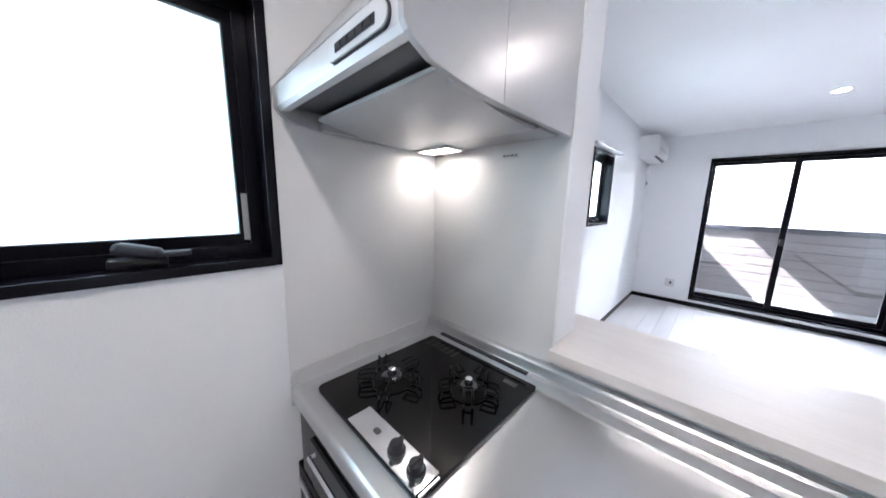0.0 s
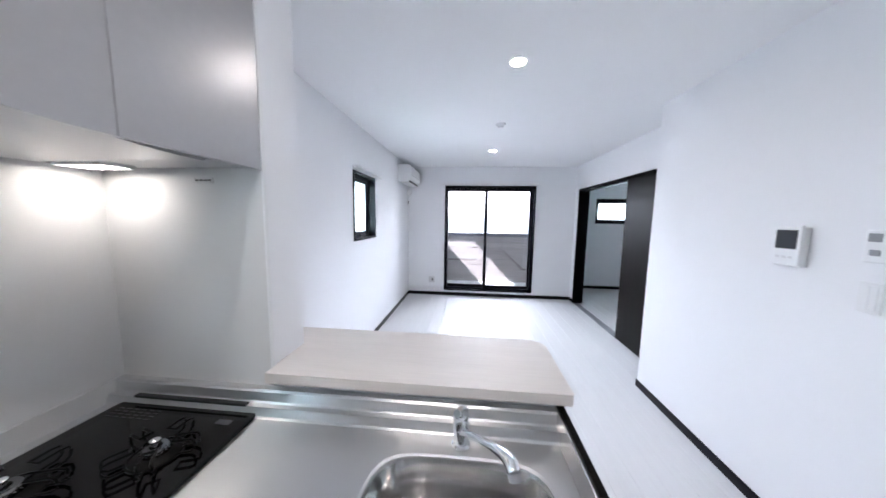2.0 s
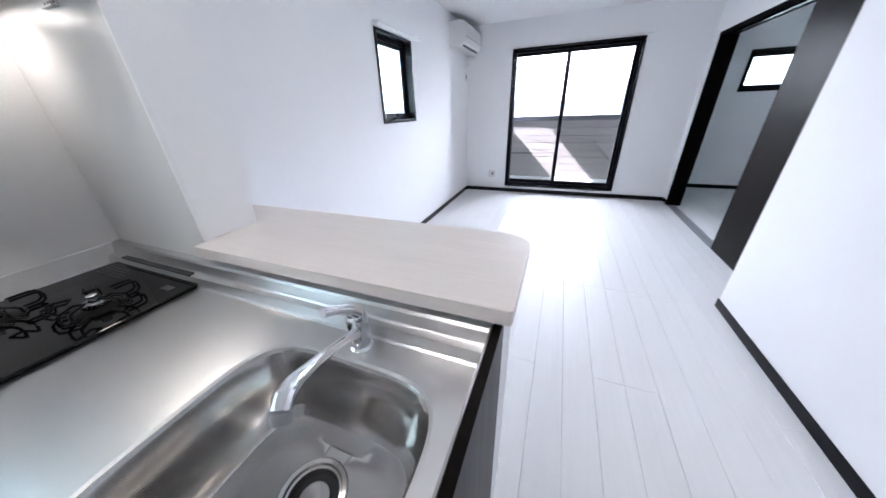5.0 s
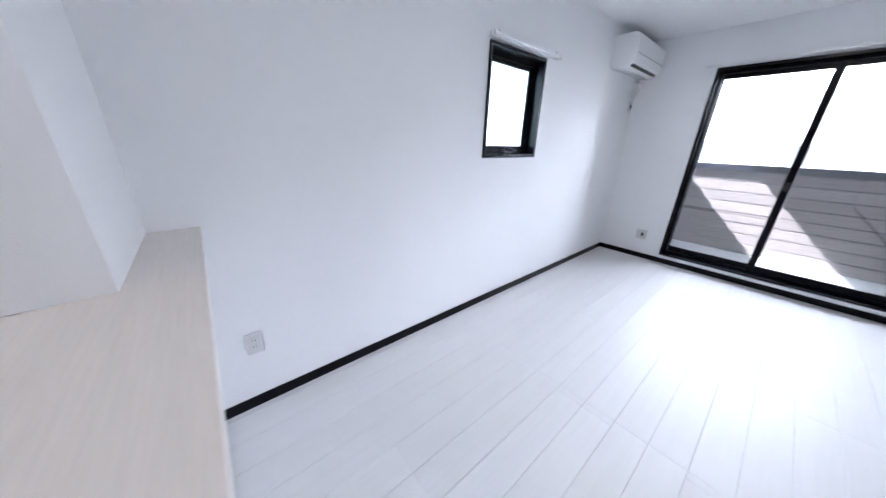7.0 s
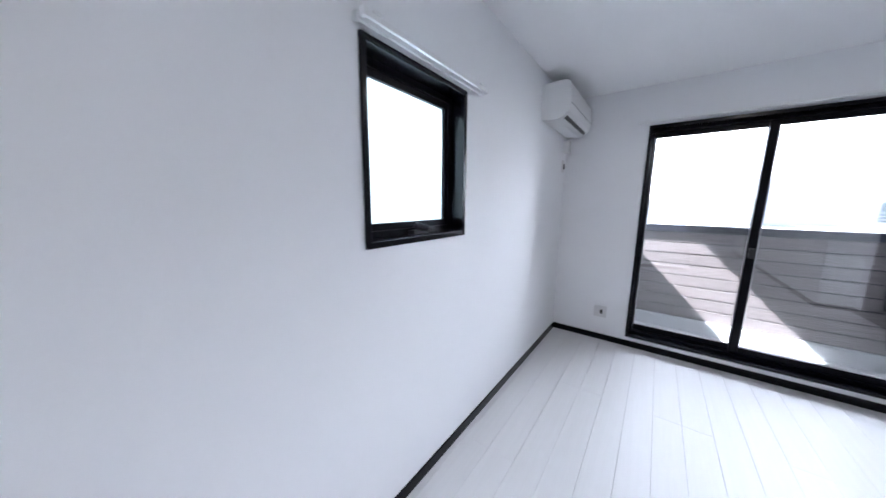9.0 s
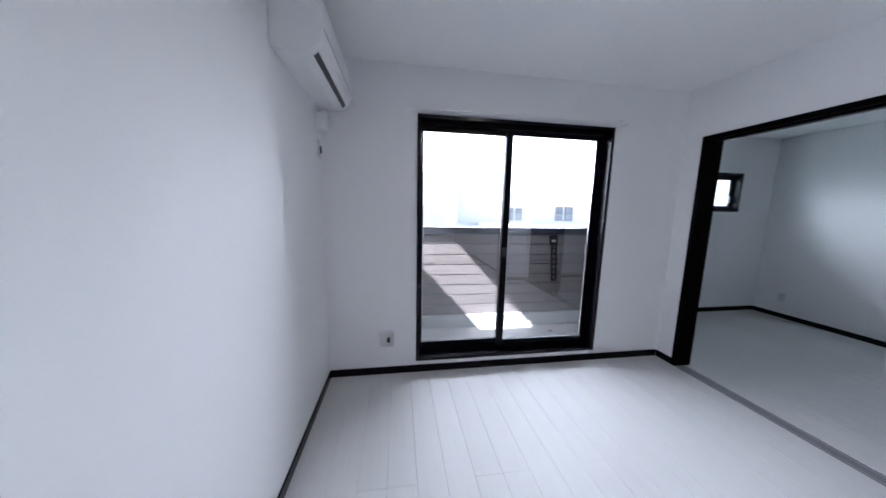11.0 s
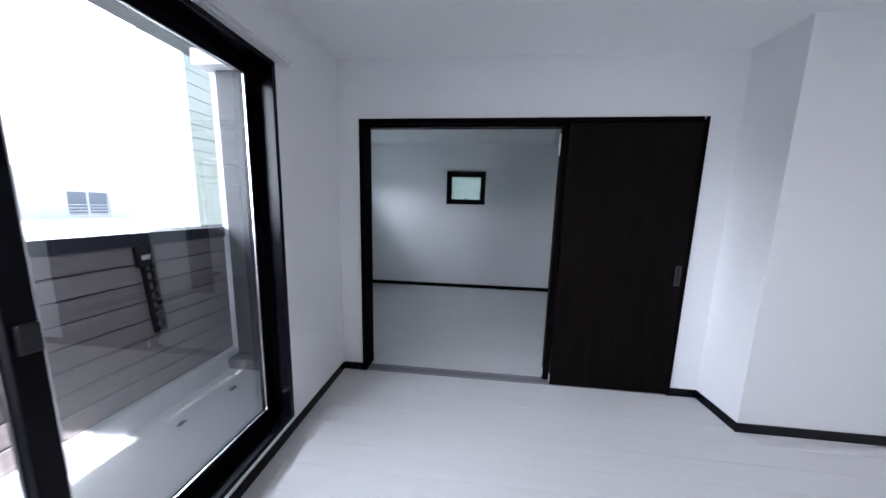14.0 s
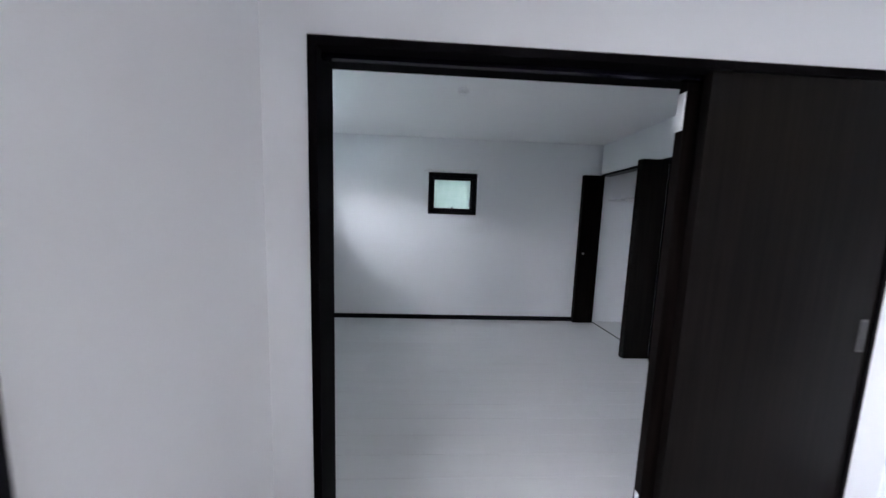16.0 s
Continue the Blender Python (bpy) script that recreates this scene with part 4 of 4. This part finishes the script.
house("neighbour_house", 4.4, 13.7, 16, 24, 2.45, 5.2, [(7.7, 8.95, 0.65, 1.6), (11.2, 12.7, 0.65, 1.75)], "white rendered house with a grey tiled roof")
house("neighbour_house", -7.5, 3.2, 13, 20, 1.55, 3.6, [(-1.2, 0.2, -0.4, 0.7)], "low white house with a grey tiled roof")
# Unseen wall added to hold sky light off the bedroom's east window.
tagged(part("east_neighbour_wall", box(B(), 7.0, 7.3, -7.0, 2.2, -3.2, 5.5), SIDING), "unseen pale green wall added to dim the bedroom window", "building", kind="structure")
lean = thing("low_roof", pose(6.0, 12.5, -0.3), "low tiled roof in front of the white house", "roof")
part("slope", prism(B(), [(0, 0), (2.6, 0.75), (2.6, 0.85), (0, 0.1)], -2.0, 9.0), ROOFTILE, lean)
for k in range(36):
    part("edge_tile", tube(B(), [(-2.0 + 0.305 * k, -0.05, 0.09), (-2.0 + 0.305 * k, 0.3, 0.19)], 0.08, 8), ROOFTILE, lean)
block = thing("siding_building", pose(5.1, 3.4, -3.2), "tall pale green building clad with horizontal siding", "building")
part("wall", box(B(), 0.03, 5.0, 0.03, 0.8, 0, 8.6), SIDING, block)
for k in range(43):
    z = k * 0.2
    part("siding_row", box(B(), 0.0, 5.0, 0.0, 0.03, z, z + 0.19), SIDING, block)
part("roof", box(B(), -0.2, 5.2, -0.2, 1.0, 8.6, 8.8), ROOFTILE, block)
bm = B()
bmesh.ops.create_grid(bm, x_segments=8, y_segments=8, size=600, matrix=Matrix.Translation((0, 0, -3.2)))
tagged(part("ground", bm, GROUND), "grey asphalt ground around the houses", "ground", kind="structure")

# ---- glowing backdrop added for the overexposed white sky, also lights the rooms ----
bm = B()
n_ = 24
arc = [(-130 * math.cos(math.pi * k / n_) * 1.0, 70 + 50 * math.sin(math.pi * k / n_)) for k in range(n_ + 1)]
low = [bm.verts.new((x, y, -3.1)) for x, y in arc]
mid_ = [bm.verts.new((x, y, 60)) for x, y in arc]
high = [bm.verts.new((x * 0.8, 45 + (y - 70) * 0.8, 120)) for x, y in arc]
for row_a, row_b in ((low, mid_), (mid_, high)):
    for k in range(n_):
        bm.faces.new((row_a[k], row_a[k + 1], row_b[k + 1], row_b[k]))
sky_sheet = part("backdrop", bm, glowing("backdrop_glow", (0.93, 0.97, 1.0), BACKDROP_GLOW))
tagged(sky_sheet, "glowing white backdrop in place of the sky beyond the houses", "sky", kind="structure")

# ---- cladding boards of the balcony wall ----
BOARD_H = 0.13
for row in range(8):
    z0 = 0.05 + row * BOARD_H
    bm = prism(B(), [(PAR + 0.011, z0), (PAR + 0.011, z0 + BOARD_H - 0.009), (PAR + 0.001, z0 + BOARD_H - 0.009), (PAR - 0.003, z0 + BOARD_H - 0.014), (PAR - 0.004, z0 + 0.005), (PAR + 0.001, z0)], -1.2, BAL_E)
    part("board", bm, BOARD, parapet)

# ---- floorboards ----
PLANK_W, PLANK_L = 0.303, 1.818
planks = {}


def plank(x0, x1, y0, y1, groove):
    """One floorboard with eased edges and a groove at its middle; equal sizes share a mesh."""
    w, d, m = round(x1 - x0, 3), round(y1 - y0, 3), round(groove - x0, 3)
    if w < 0.02 or d < 0.02:
        return
    if (w, d, m) not in planks:
        bm, e, g = B(), 0.0017, 0.0005
        for a, b_ in ((0, m), (m, w)) if 0.01 < m < w - 0.01 else ((0, w),):
            flat = ((a + g, 0.0001), (b_ - g, 0.0001), (b_ - g, d - 0.0001), (a + g, d - 0.0001))
            lo = [bm.verts.new((x, y, -0.012)) for x, y in flat]
            mi = [bm.verts.new((x, y, -0.0012)) for x, y in flat]
            hi = [bm.verts.new((x, y, 0.0)) for x, y in ((a + e, 0.0008), (b_ - e, 0.0008), (b_ - e, d - 0.0008), (a + e, d - 0.0008))]
            bridge(bm, lo, mi)
            bridge(bm, mi, hi)
            bm.faces.new(hi)
        bmesh.ops.recalc_face_normals(bm, faces=bm.faces)
        me = bpy.data.meshes.new("plank")
        bm.to_mesh(me)
        bm.free()
        me.materials.append(FLOORBOARD)
        planks[(w, d, m)] = me
    ob = new("plank", planks[(w, d, m)])
    ob.location = (x0, y0, 0)
    ob.parent = floor


def lay(x0, x1, y0, y1, origin, y_start):
    cols = int((x1 - x0) / PLANK_W) + 2
    first = math.floor((x0 - origin) / PLANK_W)
    for c in range(first, first + cols):
        left = origin + c * PLANK_W
        a, b_ = max(left, x0), min(left + PLANK_W, x1)
        if b_ - a < 0.02:
            continue
        y = y_start + (0.5 if c % 2 else 0.0) * PLANK_L
        while y > y0:
            y -= PLANK_L
        while y < y1:
            lo, hi = max(y, y0), min(y + PLANK_L, y1)
            if hi - lo > 0.02:
                plank(a, b_, lo, hi, left + PLANK_W / 2)
            y += PLANK_L


lay(0.0, EAST, STEP_Y, 0.0, 2.158, -1.005)
lay(0.0, STEP_X, BACK, STEP_Y, 2.158, -1.005)
lay(EAST + 0.098, BED_E, -3.55, BED_N, 3.47, -0.995)
